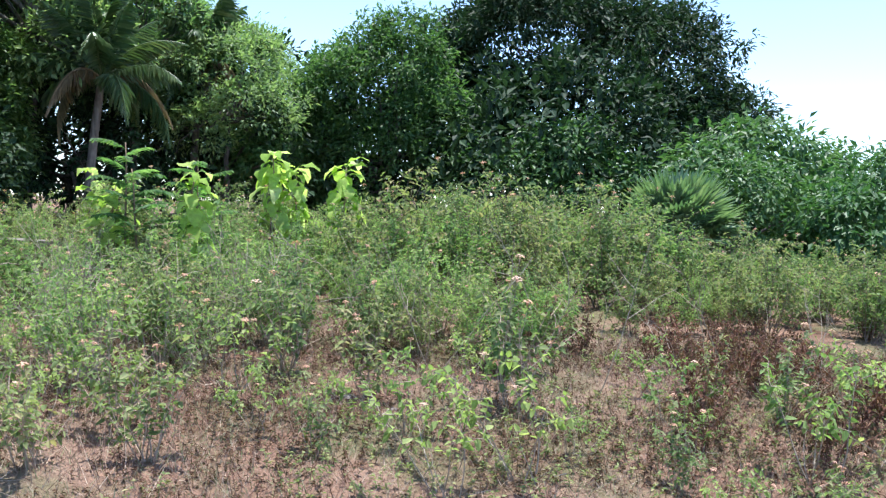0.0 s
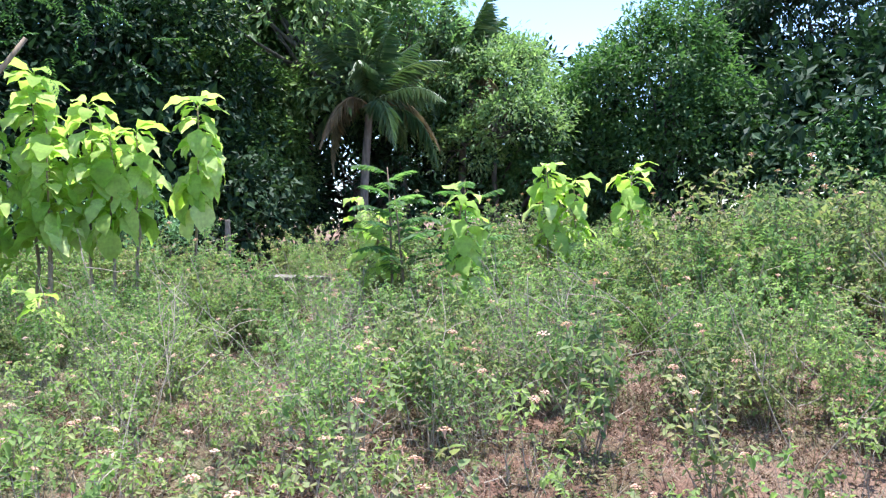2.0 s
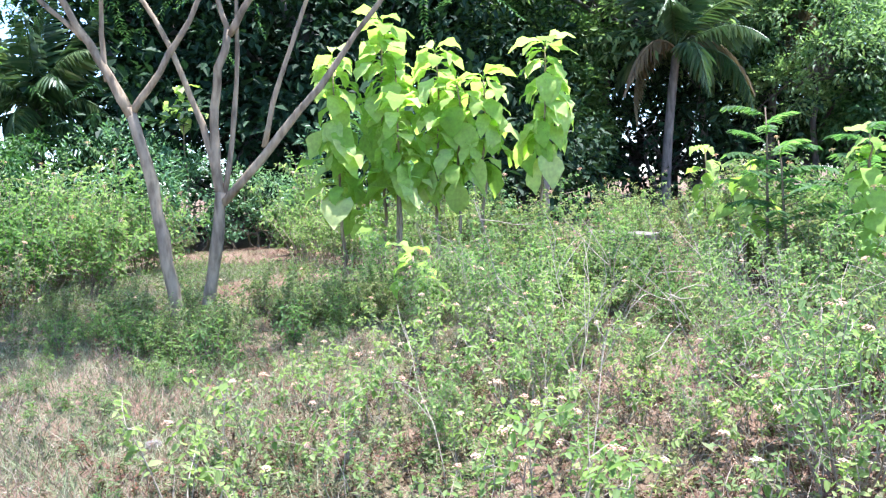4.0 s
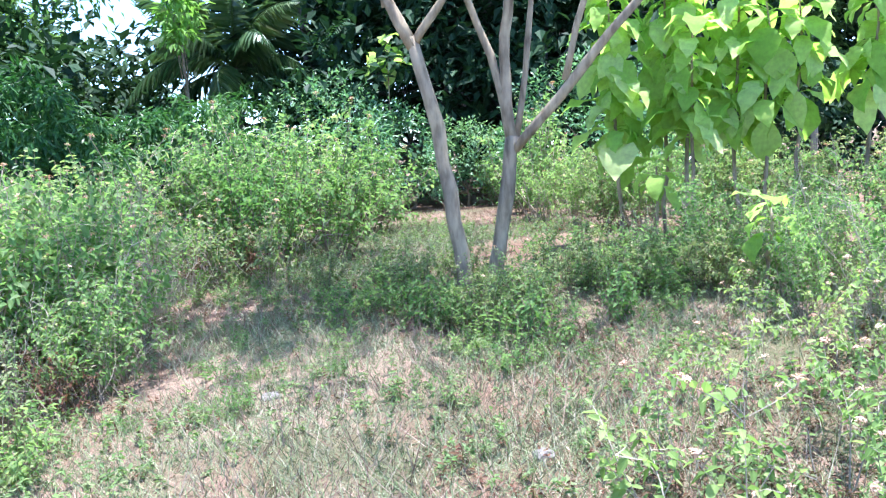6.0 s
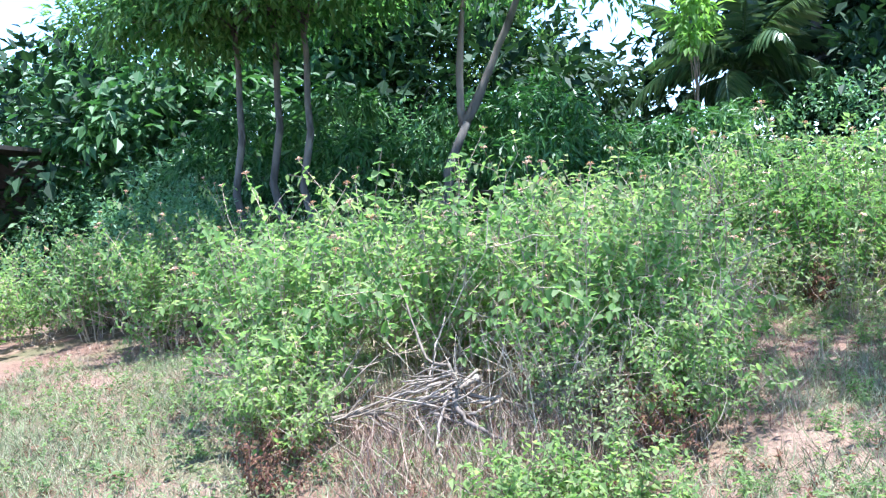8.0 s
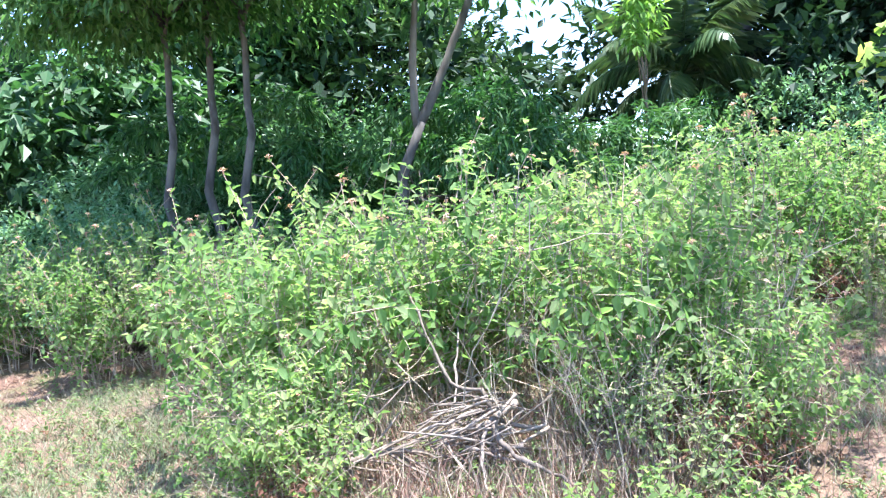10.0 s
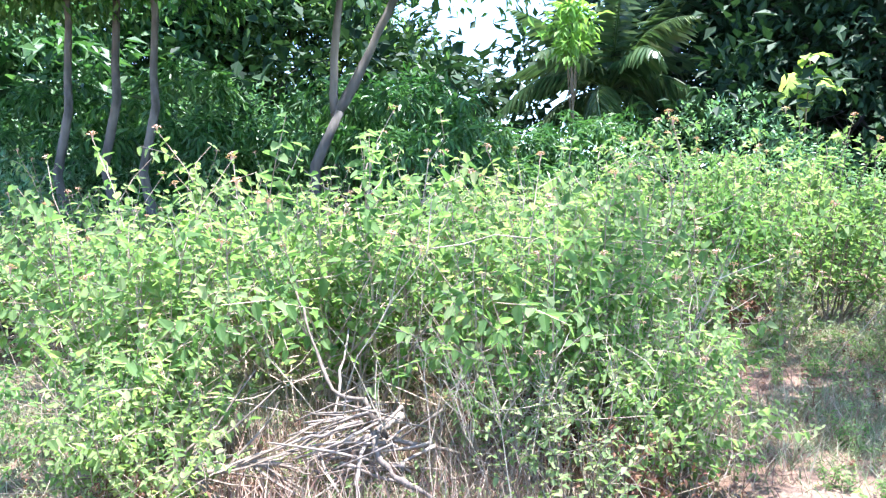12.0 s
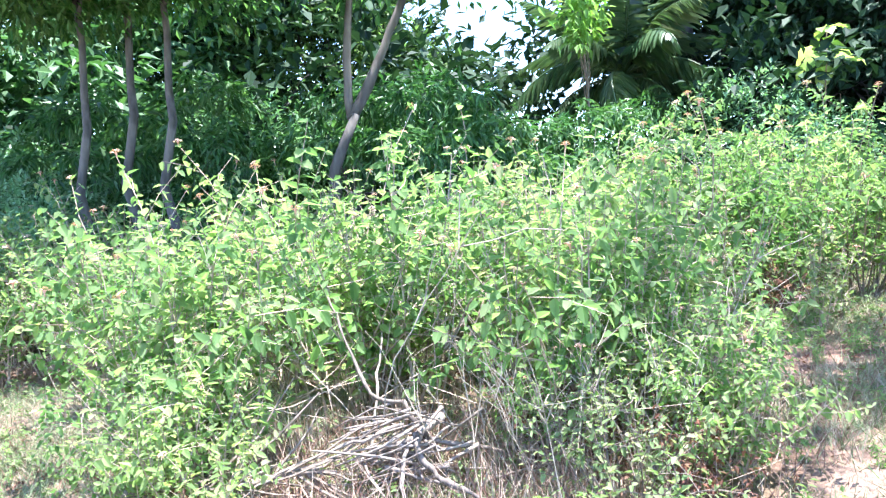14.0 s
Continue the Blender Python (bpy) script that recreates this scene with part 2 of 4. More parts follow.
    def box(self, x0, y0, z0, x1, y1, z1):
        v = [(x, y, z) for z in (z0, z1) for x, y in ((x0, y0), (x1, y0), (x1, y1), (x0, y1))]
        q = [(3, 2, 1, 0), (4, 5, 6, 7), (0, 1, 5, 4), (1, 2, 6, 5), (2, 3, 7, 6), (3, 0, 4, 7)]
        self.add(v, [t for a, b, c, e in q for t in ((a, b, c), (a, c, e))])


def unit(a):
    a = np.asarray(a, float)
    return a / (np.linalg.norm(a, axis=-1, keepdims=True) + 1e-9)


def part(name, me, parent, label="", m=None):
    ob = new(name, me)
    ob.parent = parent
    if m is not None:
        ob.matrix_basis = m
    return tagged(ob, label=label)


def ground_z(x, y):
    """The lie of the land: it climbs gently ahead and to the west."""
    rise = 0.07 * (np.clip(y, -2, 9.5) - 4.6) + 0.012 * np.clip(y - 9.5, 0, 30)
    side = -0.035 * (np.clip(x, -10, 4) + 1.15) - 0.03 * np.clip(x - 3, 0, 12)
    ripple = 0.03 * np.sin(1.3 * x + 0.7 * y) * np.sin(0.9 * y - 0.4 * x)
    return rise + side + ripple


def on_ground(x, y, turn=0.0, size=1.0, sink=0.02, lean=(0.0, 0.0)):
    return pose(x, y, float(ground_z(x, y)) - sink, lean[0], lean[1], turn) @ Matrix.Scale(size, 4)


# ---- ground: one sheet to the horizon ----
def build_ground():
    k = np.linspace(-1, 1, 171)
    s = np.sinh(k * 5.2) / np.sinh(5.2) * 900
    x, y = np.meshgrid(s - 4.0, s + 8.0, indexing="ij")
    z = ground_z(x, y)
    near = np.hypot(x + 4, y - 8) < 25
    z = z + near * np.array([[noise.noise((a * 1.9, b * 1.9, 0.0)) * 0.035 for a, b in zip(r, q)] for r, q in zip(x, y)])
    n = len(k)
    i, j = np.meshgrid(np.arange(n - 1), np.arange(n - 1), indexing="ij")
    a = (i * n + j).ravel()
    g = Geo()
    g.add(np.stack([x, y, z], -1).reshape(-1, 3), np.concatenate([np.stack([a, a + n, a + n + 1], 1), np.stack([a, a + n + 1, a + 1], 1)]))
    tagged(new("ground", g.mesh("ground", M_SOIL, True)), "dry pinkish-brown earth with straw litter and weeds", "ground", kind="structure")


build_ground()


# ---- kinds of plants ----
def stem_path(rng, p0, d, length, steps, bend, lift=0.0):
    pts = [np.array(p0, float)]
    d = unit(d)
    for _ in range(steps):
        d = unit(d + rng.normal(0, bend, 3) + np.array([0, 0, lift]))
        pts.append(pts[-1] + d * length / steps)
    return np.array(pts)


def along(pts, u):
    u = np.clip(np.asarray(u, float), 0, 0.9999) * (len(pts) - 1)
    i = u.astype(int)
    w = (u - i)[:, None]
    return pts[i] * (1 - w) + pts[i + 1] * w, unit(pts[i + 1] - pts[i])


def flower_mesh(seed):
    """A flat head of small florets on a short stalk."""
    rng = np.random.default_rng(seed)
    g = Geo()
    n = 26
    r, a = np.sqrt(rng.random(n)) * 0.028, rng.random(n) * 6.283
    p = np.stack([r * np.cos(a), r * np.sin(a), 0.022 - r * r * 26], 1)
    d = unit(np.stack([np.cos(a), np.sin(a), 0.35 + rng.normal(0, 0.2, n)], 1))
    g.leaves(p, d, np.tile([0, 0, 1.0], (n, 1)), 0.017, 0.014, False, 0.1)
    g.tube([(0, 0, -0.03), (0.002, 0, -0.01), (0, 0, 0.012)], [0.003, 0.005, 0.012], 5)
    return g.mesh("flower_head", M_FLOWER)


FLOWERS = [flower_mesh(k) for k in range(3)]


def shrub(name, label, category, group, seed, height, spread, stems, twigs, leaf, mat_leaf, mat_stem, density=1.0, flowers=0, bare=0.3, droop=0.25, fine=True, bloom=0.85, dead=0, shoots=0):
    """A many-stemmed shrub: stems with side twigs, paired leaves along them, flower heads at the tips."""
    rng = np.random.default_rng(seed)
    ob = tagged(new(name), label, category, group)
    wood, green, tips = Geo(), Geo(), []
    lp, ld, ln, ll = [], [], [], []
    for k in range(stems + shoots):
        a = k * 2.4 + rng.normal(0, 0.4)
        out = rng.random() ** 0.7 * spread
        h = height * rng.uniform(0.65, 1.05) * (1 - 0.25 * out / max(spread, 1e-6) * rng.random())
        if k >= stems:                  # a straight young shoot that stands out of the bush
            out, h = out * 0.5, height * rng.uniform(1.05, 1.25)
        foot = np.array([math.cos(a), math.sin(a), 0]) * rng.uniform(0.01, 0.3) * spread
        d = np.array([math.cos(a) * out * 0.9, math.sin(a) * out * 0.9, h])
        main = stem_path(rng, foot, d, np.linalg.norm(d), 6, 0.13, 0.03)
        wood.tube(main, np.linspace(0.0055, 0.0016, 7) * (0.6 + height * 0.5), 4)
        lines = [(main, bare, 1.0)]
        for _ in range(twigs if k < stems else 4):
            p, dd = along(main, [rng.uniform(bare, 0.97)])
            td = unit(dd[0] * 0.7 + rng.normal(0, 0.75, 3) * (1, 1, 0.6) + (0, 0, 0.25))
            tw = stem_path(rng, p[0], td, height * rng.uniform(0.14, 0.32), 2, 0.25, -0.05)
            wood.tube(tw, [0.0026, 0.002, 0.0014], 3, False)
            lines.append((tw, 0.35, 1.5))
        for pts, u0, w in lines:
            span = np.linalg.norm(np.diff(pts, axis=0), axis=1).sum() * (1 - u0)
            n = max(2, int(span / leaf * 1.7 * density * w))
            u = np.linspace(u0, 1.0, n) + rng.normal(0, 0.02, n)
            p, dd = along(pts, u)
            side = unit(np.cross(dd, rng.normal(0, 1, (n, 3))))
            for sign in (1, -1):
                keep = rng.random(n) < 0.85
                d2 = unit(side * sign + dd * 0.45 + np.array([0, 0, -droop]) + rng.normal(0, 0.22, (n, 3)))
                lp.append(p[keep]), ld.append(d2[keep])
                ln.append((np.array([0, 0, 1.0]) + rng.normal(0, 0.35, (n, 3)))[keep])
                ll.append(leaf * rng.uniform(0.6, 1.25, n)[keep] * np.where(u[keep] > 0.85, 0.7, 1.0))
            tips.append((pts[-1], unit(pts[-1] - pts[-2])))
    for _ in range(dead):
        a, r = rng.uniform(0, 6.283), rng.uniform(0.1, 0.8) * spread
        tw = stem_path(rng, (math.cos(a) * r, math.sin(a) * r, rng.uniform(0, 0.3) * height), rng.normal(0, 0.8, 3) + (0, 0, 0.7), height * rng.uniform(0.25, 0.5), 3, 0.22)
        wood.tube(tw, [0.0032, 0.0027, 0.002, 0.0014], 3, False)
    ll = np.concatenate(ll)
    green.leaves(np.concatenate(lp), np.concatenate(ld), np.concatenate(ln), ll, ll * (0.6 if fine else 0.58), fine, 0.34, 0.14)
    part("stalk", wood.mesh("stalk", mat_stem), ob)
    part("foliage", green.mesh("foliage", mat_leaf), ob)
    tips.sort(key=lambda t: -t[0][2])
    for k in range(min(flowers, len(tips))):
        p, _d = tips[int(k * len(tips) / max(flowers, 1) * 0.5)]
        part("flower_head", FLOWERS[k % 3], ob, "peach-coloured flower head" if k == 0 else "", Matrix.Translation(Vector(p) + Vector((0, 0, 0.012))) @ Matrix.Scale(bloom, 4) @ Matrix.Rotation(k * 1.3, 4, "Z") @ Matrix.Rotation(rng.normal(0, 0.3), 4, "X"))
    return ob


def blobs_inside(q, blobs, skip, shrink):
    inside = np.zeros(len(q), bool)
    for k, (c, r) in enumerate(blobs):
        if k != skip:
            inside |= (((q - c) / (np.array(r) * shrink)) ** 2).sum(1) < 1
    return inside


def tree(name, label, category, group, seed, blobs, trunk_r, trunk_top, leaf, mat_leaf, mat_bark, clumps=650, per=18, slim=0.36, lean=(0, 0), trunks=1, hang=0.5, clump_r=0.5, lumps=6, fork=0.55, limbs=3):
    """A tree: tapered trunk with limbs, and a crown of leaf sprays on uneven lobes with gaps between."""
    rng = np.random.default_rng(seed)
    blobs = [(np.array(c, float), np.array(r, float)) for c, r in blobs]
    big = list(blobs)
    for c, r in big:
        for u in unit(rng.normal(0, 1, (lumps, 3)) + (0, 0, 0.35)):
            blobs.append((c + u * r * 0.82, r * rng.uniform(0.28, 0.48)))
    ob = tagged(new(name), label, category, group)
    wood = Geo()
    top = np.array([lean[0], lean[1], trunk_top], float)
    for k in range(trunks):
        off = np.array([0.25 * k, 0.12 * k * (-1) ** k, 0]) if trunks > 1 else np.zeros(3)
        pts = np.linspace(0, 1, 8)[:, None] * (top + off * 2) + off + np.r_[np.zeros((1, 3)), rng.normal(0, 0.05, (7, 3))]
        wood.tube(pts, trunk_r * np.array([1.35, 1.05, 0.95, 0.88, 0.8, 0.72, 0.64, 0.55]) / (1 if k == 0 else 1.3), 9)
    for c, r in big:
        for _ in range(limbs):
            goal = c + rng.normal(0, 0.35, 3) * r
            start = top * rng.uniform(fork, 1.0)
            mid = (start + goal) / 2 + rng.normal(0, 0.15, 3) * np.linalg.norm(goal - start) * 0.5 + (0, 0, -0.1)
            t = np.linspace(0, 1, 7)[:, None]
            pts = (1 - t) ** 2 * start + 2 * t * (1 - t) * mid + t * t * goal
            wood.tube(pts, np.linspace(trunk_r * 0.5, trunk_r * 0.09, 7), 6)
            for _ in range(4):
                e, _d = along(pts, [rng.uniform(0.4, 1)])
                tw = stem_path(rng, e[0], goal - start + rng.normal(0, 1.0, 3) * np.linalg.norm(goal - start), float(r.mean()) * rng.uniform(0.4, 0.9), 4, 0.2)
                wood.tube(tw, np.linspace(trunk_r * 0.12, trunk_r * 0.03, 5), 4)
    part("trunk", wood.mesh("trunk", mat_bark, True), ob)
    area = np.array([(r[0] * r[1] + r[1] * r[2] + r[0] * r[2]) for _, r in blobs])
    lp, ld, ln, ll = [], [], [], []
    for k, (c, r) in enumerate(blobs):
        n = int(clumps * area[k] / area.sum())
        u = unit(rng.normal(0, 1, (n, 3)))
        u[:, 2] = np.where(u[:, 2] < -0.55, -u[:, 2], u[:, 2])
        bump = np.array([1 + 0.32 * noise.noise(Vector(w) * 2.3 + Vector((seed, k, 0))) for w in u])[:, None]
        q = c + u * r * bump * rng.uniform(0.72, 1.06, (n, 1))
        keep = ~blobs_inside(q, blobs, k, 0.8)
        q, u = q[keep], u[keep]
        for p, w in zip(q, u):
            m = int(per * rng.uniform(0.6, 1.4))
            d = unit(w * 0.7 + rng.normal(0, 0.8, (m, 3)) + (0, 0, -hang * 0.4))
            lp.append(p + d * rng.random((m, 1)) * clump_r * rng.uniform(0.5, 1.2) + rng.normal(0, clump_r * 0.25, (m, 3)))
            ld.append(unit(d + np.array([0, 0, -hang])))
            ln.append(np.array([0, 0, 1.0]) + w * 0.4 + rng.normal(0, 0.35, (m, 3)))
            ll.append(leaf * rng.uniform(0.65, 1.3, m))
    crown = Geo()
    ll = np.concatenate(ll)
    crown.leaves(np.concatenate(lp), np.concatenate(ld), np.concatenate(ln), ll, ll * slim, False, 0.15)
    part("crown", crown.mesh("crown", mat_leaf), ob)
    return ob


def frond_mesh(seed, length, leaflet, mat, count=46, sag=0.9):
    """A feather frond: a curved midrib with two rows of hanging leaflets."""
    rng = np.random.default_rng(seed)
    g = Geo()
    t = np.linspace(0, 1, 12)
    rib = np.stack([t * length * (1 - 0.18 * sag * t), rng.normal(0, 0.03) * t, length * (0.42 * t - 0.75 * sag * t ** 2.2)], 1)
    g.tube(rib, np.linspace(0.028, 0.005, 12), 5)
    u = np.linspace(0.14, 0.99, count)
    p, d = along(rib, u)
    for sign in (1, -1):
        dd = unit(d * 0.75 + np.array([0, sign, 0]) * 0.8 + np.array([0, 0, -0.55]) + rng.normal(0, 0.12, (count, 3)))
        size = leaflet * np.sin(np.clip(u * 1.05, 0, 1) * 2.75 + 0.25) * rng.uniform(0.8, 1.1, count)
        g.leaves(p, dd, np.tile([0, 0, 1.0], (count, 1)), np.maximum(size, 0.1), 0.045, True, 0.35, 0.1)
    return g.mesh("frond", mat)


def coconut_palm(label, seed, trunk_h, fronds, length, lean=(0.0, 0.0), dry=0.0):
    rng = np.random.default_rng(seed)
    ob = tagged(new("coconut_palm"), label, "palm tree", "coconut palms")
    g = Geo()
    t = np.linspace(0, 1, 26)
    pts = np.stack([lean[0] * t ** 1.6, lean[1] * t ** 1.6, trunk_h * t], 1)
    rad = np.interp(t, [0, 0.08, 0.5, 1], [0.19, 0.12, 0.1, 0.09]) * (1 + 0.05 * (np.arange(26) % 2))
    g.tube(pts, rad, 10)
    part("trunk", g.mesh("trunk", M_PALM_BARK, True), ob)
    kinds = [frond_mesh(seed + k, length, length * 0.26, M_PALM, sag=0.45 + 0.3 * k) for k in range(3)]
    old = frond_mesh(seed + 9, length * 0.85, length * 0.22, M_PALM_DRY, sag=1.3)
    for k in range(fronds):
        u = k / fronds
        me = old if rng.random() < dry and u > 0.5 else kinds[min(2, int(u * 3))]
        tilt = 62 - 85 * u + rng.normal(0, 5)
        m = Matrix.Translation((lean[0], lean[1], trunk_h - 0.03)) @ pose(0, 0, 0, 0, 0, k * 137.5 + rng.normal(0, 6)) @ pose(0, 0, 0, rng.normal(0, 8), -tilt, 0)
        part("frond", me, ob, "", m)
    return ob


def fan_palm(seed):
    rng = np.random.default_rng(seed)
    ob = tagged(new("fan_palm"), "squat fan palm with stiff grey-green pleated leaves", "palm tree")
    g = Geo()
    g.tube([(0, 0, 0), (0.02, 0, 0.5), (0, 0, 1.0)], [0.2, 0.22, 0.12], 9)
    part("trunk", g.mesh("trunk", M_TRUNK, True), ob)
    shapes = []
    for k in range(3):
        r = np.random.default_rng(seed + k)
        f = Geo()
        f.tube([(0, 0, 0), (0.3, 0, 0.02), (0.62, 0, 0.0)], [0.018, 0.013, 0.01], 5)
        n = 26
        a = np.linspace(-1.75, 1.75, n)
        p = np.tile([0.6, 0, 0.0], (n, 1))
        d = np.stack([np.cos(a), np.sin(a), -0.1 + 0.16 * np.cos(a * 2) + r.normal(0, 0.04, n)], 1)
        f.leaves(p, d, np.tile([0, 0, 1.0], (n, 1)), 0.72 * (0.78 + 0.22 * np.cos(a * 0.6)) * r.uniform(0.9, 1.08, n), 0.105, True, 0.06, 0.22)
        shapes.append(f.mesh("fan_leaf", M_FAN))
    for k in range(30):
        u = k / 30
        tilt = 80 - 75 * u + rng.normal(0, 6)
        part("fan_leaf", shapes[k % 3], ob, "", pose(0, 0, 0.92, 0, 0, k * 137.5) @ pose(0, 0, 0, rng.normal(0, 12), -tilt, 0))
    return ob


def teak_leaf_mesh(seed):
    """A broad wavy leaf with a sunk midrib that arches over from a short stalk and hangs."""
    rng = np.random.default_rng(seed)
    n, w = 8, np.array([0.0, 0.15, 0.25, 0.285, 0.265, 0.2, 0.1, 0.0]) * rng.uniform(0.8, 1.1)
    bend = np.radians(np.linspace(rng.uniform(0, 30), rng.uniform(78, 105), n))
    step = np.stack([np.cos(bend), rng.normal(0, 0.08, n), -np.sin(bend)], 1) / (n - 1)
    mid = np.array([0.2, 0, 0.08]) + np.concatenate([np.zeros((1, 3)), np.cumsum(step, 0)[:-1]])
    over = np.stack([np.sin(bend), 0 * bend, np.cos(bend)], 1)
    v, f = [], []
    for i in range(n):
        wave = 0.22 * math.sin(i * 1.9 + seed)
        cup = 0.12 + 0.22 * math.sin(seed * 2.1)
        ragged = rng.uniform(0.86, 1.1, 2)
        v += [mid[i] + over[i] * w[i] * (cup + wave) + (0, w[i] * ragged[0], 0), mid[i], mid[i] + over[i] * w[i] * (cup - wave) + (0, -w[i] * ragged[1], 0)]
    for i in range(n - 1):
        a, b = i * 3, i * 3 + 3
        for o in (0, 1):
            f += [(a + o, a + o + 1, b + o + 1), (a + o, b + o + 1, b + o)]
    g = Geo()
    g.add(v, f)
    g.tube([(0, 0, 0), (0.1, 0, 0.06), (0.2, 0, 0.08)], [0.022, 0.017, 0.014], 4)
    return g.mesh("leaf", M_TEAK, True)


TEAK_LEAVES = [teak_leaf_mesh(k) for k in range(9)]


def teak_sapling(label, seed, height, first, nodes, size, lean=(0.0, 0.0), x=0.0, y=0.0, group="teak saplings"):
    """A slim upright stem clad in whorls of large leaves that hang close to it; first is where the lowest leaf grows."""
    rng = np.random.default_rng(seed)
    ob = tagged(new("teak_sapling"), label, "sapling", group)
    g = Geo()
    t = np.linspace(0, 1, 9)
    pts = np.stack([lean[0] * t + rng.normal(0, 0.015, 9), lean[1] * t + rng.normal(0, 0.015, 9), height * t], 1)
    g.tube(pts, np.linspace(0.022, 0.008, 9), 7)
    part("stem", g.mesh("stem", M_BARK, True), ob)
    for k in range(nodes):
        top = k / max(nodes - 1, 1)
        u = first + (1 - first) * top
        for side in range(3 if top < 0.9 else 4):
            p, _ = along(pts, [min(1.0, max(first, u + rng.normal(0, 0.03) * (1 - top)))])
            a = k * 97 + side * 120 + rng.normal(0, 25)
            dip = 8 - 38 * top ** 5 + rng.normal(0, 15)
            s = size * (1.02 - 0.2 * top) * rng.uniform(0.7, 1.25)
            m = Matrix.Translation(p[0]) @ pose(0, 0, 0, 0, 0, a) @ pose(0, 0, 0, rng.normal(0, 16), dip, 0) @ Matrix.Diagonal((s * rng.uniform(0.8, 1.15), s * rng.uniform(0.85, 1.15), s, 1))
            part("leaf", TEAK_LEAVES[int(rng.integers(9))], ob, "", m)
    ob.matrix_basis = on_ground(x, y)
    return ob


def limb(g, rng, start, end, r0, r1, bow=(0, 0, 0), sides=9):
    t = np.linspace(0, 1, 10)[:, None]
    mid = (np.array(start) + end) / 2 + bow
    pts = (1 - t) ** 2 * np.array(start) + 2 * t * (1 - t) * mid + t * t * np.array(end)
    pts[1:-1] += rng.normal(0, 0.007, (8, 3))
    g.tube(pts, np.linspace(r0, r1, 10) * (1 + 0.06 * rng.normal(0, 1, 10)), sides)
    return pts


def feather_crown(rng, starts, leaf, sprays=90, spread=1.0):
    """Fine compound foliage: drooping sprays of small paired leaflets."""
    g = Geo()
    for s, r in starts:
        for _ in range(sprays):
            p0 = np.array(s) + rng.normal(0, 1, 3) * r
            spray = stem_path(rng, p0, rng.normal(0, 1, 3) + (0, 0, -0.4), 0.38, 4, 0.15, -0.15)
            p, d = along(spray, np.linspace(0.1, 1, 13))
            side = unit(np.cross(d, rng.normal(0, 0.3, (13, 3)) + (0, 0, 1)))
            for sign in (1, -1):
                g.leaves(p, side * sign + d * 0.5, np.tile([0, 0, 1.0], (13, 1)), leaf, leaf * 0.4, False)
    return g


# ---- the pair of forked grey trees ----
def forked_tree(label, seed, x, y, parts, crowns, sprays):
    """parts: start, end, two radii and bow of every limb, from the foot of the trunk."""
    rng = np.random.default_rng(seed)
    ob = tagged(new("forked_tree"), label, "tree", "forked trees in the clearing")
    for k, (a, b, r0, r1, bow) in enumerate(parts):
        g = Geo()
        limb(g, rng, a, b, r0, r1, bow)
        if k == 0:
            g.tube([np.array(a) + (0, 0, -0.15), np.array(a) + (0, 0, 0.02), np.array(a) + (0.005, 0, 0.16)], [r0 * 1.3, r0 * 1.15, r0 * 0.85], 9)
        part("trunk" if k == 0 else "branch", g.mesh("limb", M_BARK, True), ob)
    part("crown", feather_crown(rng, crowns, 0.05, sprays).mesh("crown", M_HEDGE), ob, "fine feathery foliage")
    ob.matrix_basis = on_ground(x, y)
    return ob


RX, RY = 0.773, 0.635               # along the row of the two trunks
def off(r, up, back=0.0):
    return (RX * r - RY * back, RY * r + RX * back, up)


forked_tree("grey-barked tree forking low into slender pale branches", 11, -8.42, 8.35, [
    (off(-0.08, 0), off(0.14, 1.2), 0.062, 0.05, off(0.02, 0)),
    (off(0.13, 1.1), off(-0.6, 3.1), 0.034, 0.018, off(0.28, 0)),
    (off(0.14, 1.12), off(0.28, 2.55), 0.044, 0.034, off(-0.2, 0)),
    (off(0.28, 2.5), off(0.95, 3.35), 0.032, 0.02, off(-0.04, 0)),
    (off(0.27, 2.48), off(0.05, 3.4), 0.024, 0.014, off(0.05, 0)),
    (off(0.16, 1.14), off(0.36, 3.3), 0.026, 0.014, off(0.12, 0, 0.1)),
    (off(0.15, 1.1), off(1.7, 2.9), 0.04, 0.02, off(0.02, -0.1)),
    (off(0.53, 1.56), off(1.2, 3.25), 0.026, 0.014, off(-0.12, 0)),
], [(off(-0.9, 3.6), 0.55), (off(0.5, 4.3), 0.7), (off(1.6, 3.9), 0.55), (off(0.1, 4.1, 0.6), 0.6)], 100)
forked_tree("leaning grey-barked tree forking high above the shrubs", 12, -8.45, 8.0, [
    (off(0.03, 0), off(-0.25, 1.93), 0.06, 0.046, off(0.1, 0)),
    (off(-0.24, 1.86), off(-0.98, 3.2), 0.042, 0.024, off(0.04, 0)),
    (off(-0.25, 1.86), off(0.55, 3.1), 0.032, 0.018, off(0.0, -0.15)),
    (off(-0.42, 2.15), off(-0.35, 3.3), 0.024, 0.014, off(-0.1, 0)),
    (off(-0.6, 2.5), off(-1.4, 3.3), 0.024, 0.013, off(0, 0)),
], [(off(-1.3, 3.9), 0.6), (off(-0.4, 4.2), 0.6), (off(-1.7, 4.0, -0.6), 0.55), (off(-0.8, 4.3, 0.7), 0.6)], 100)

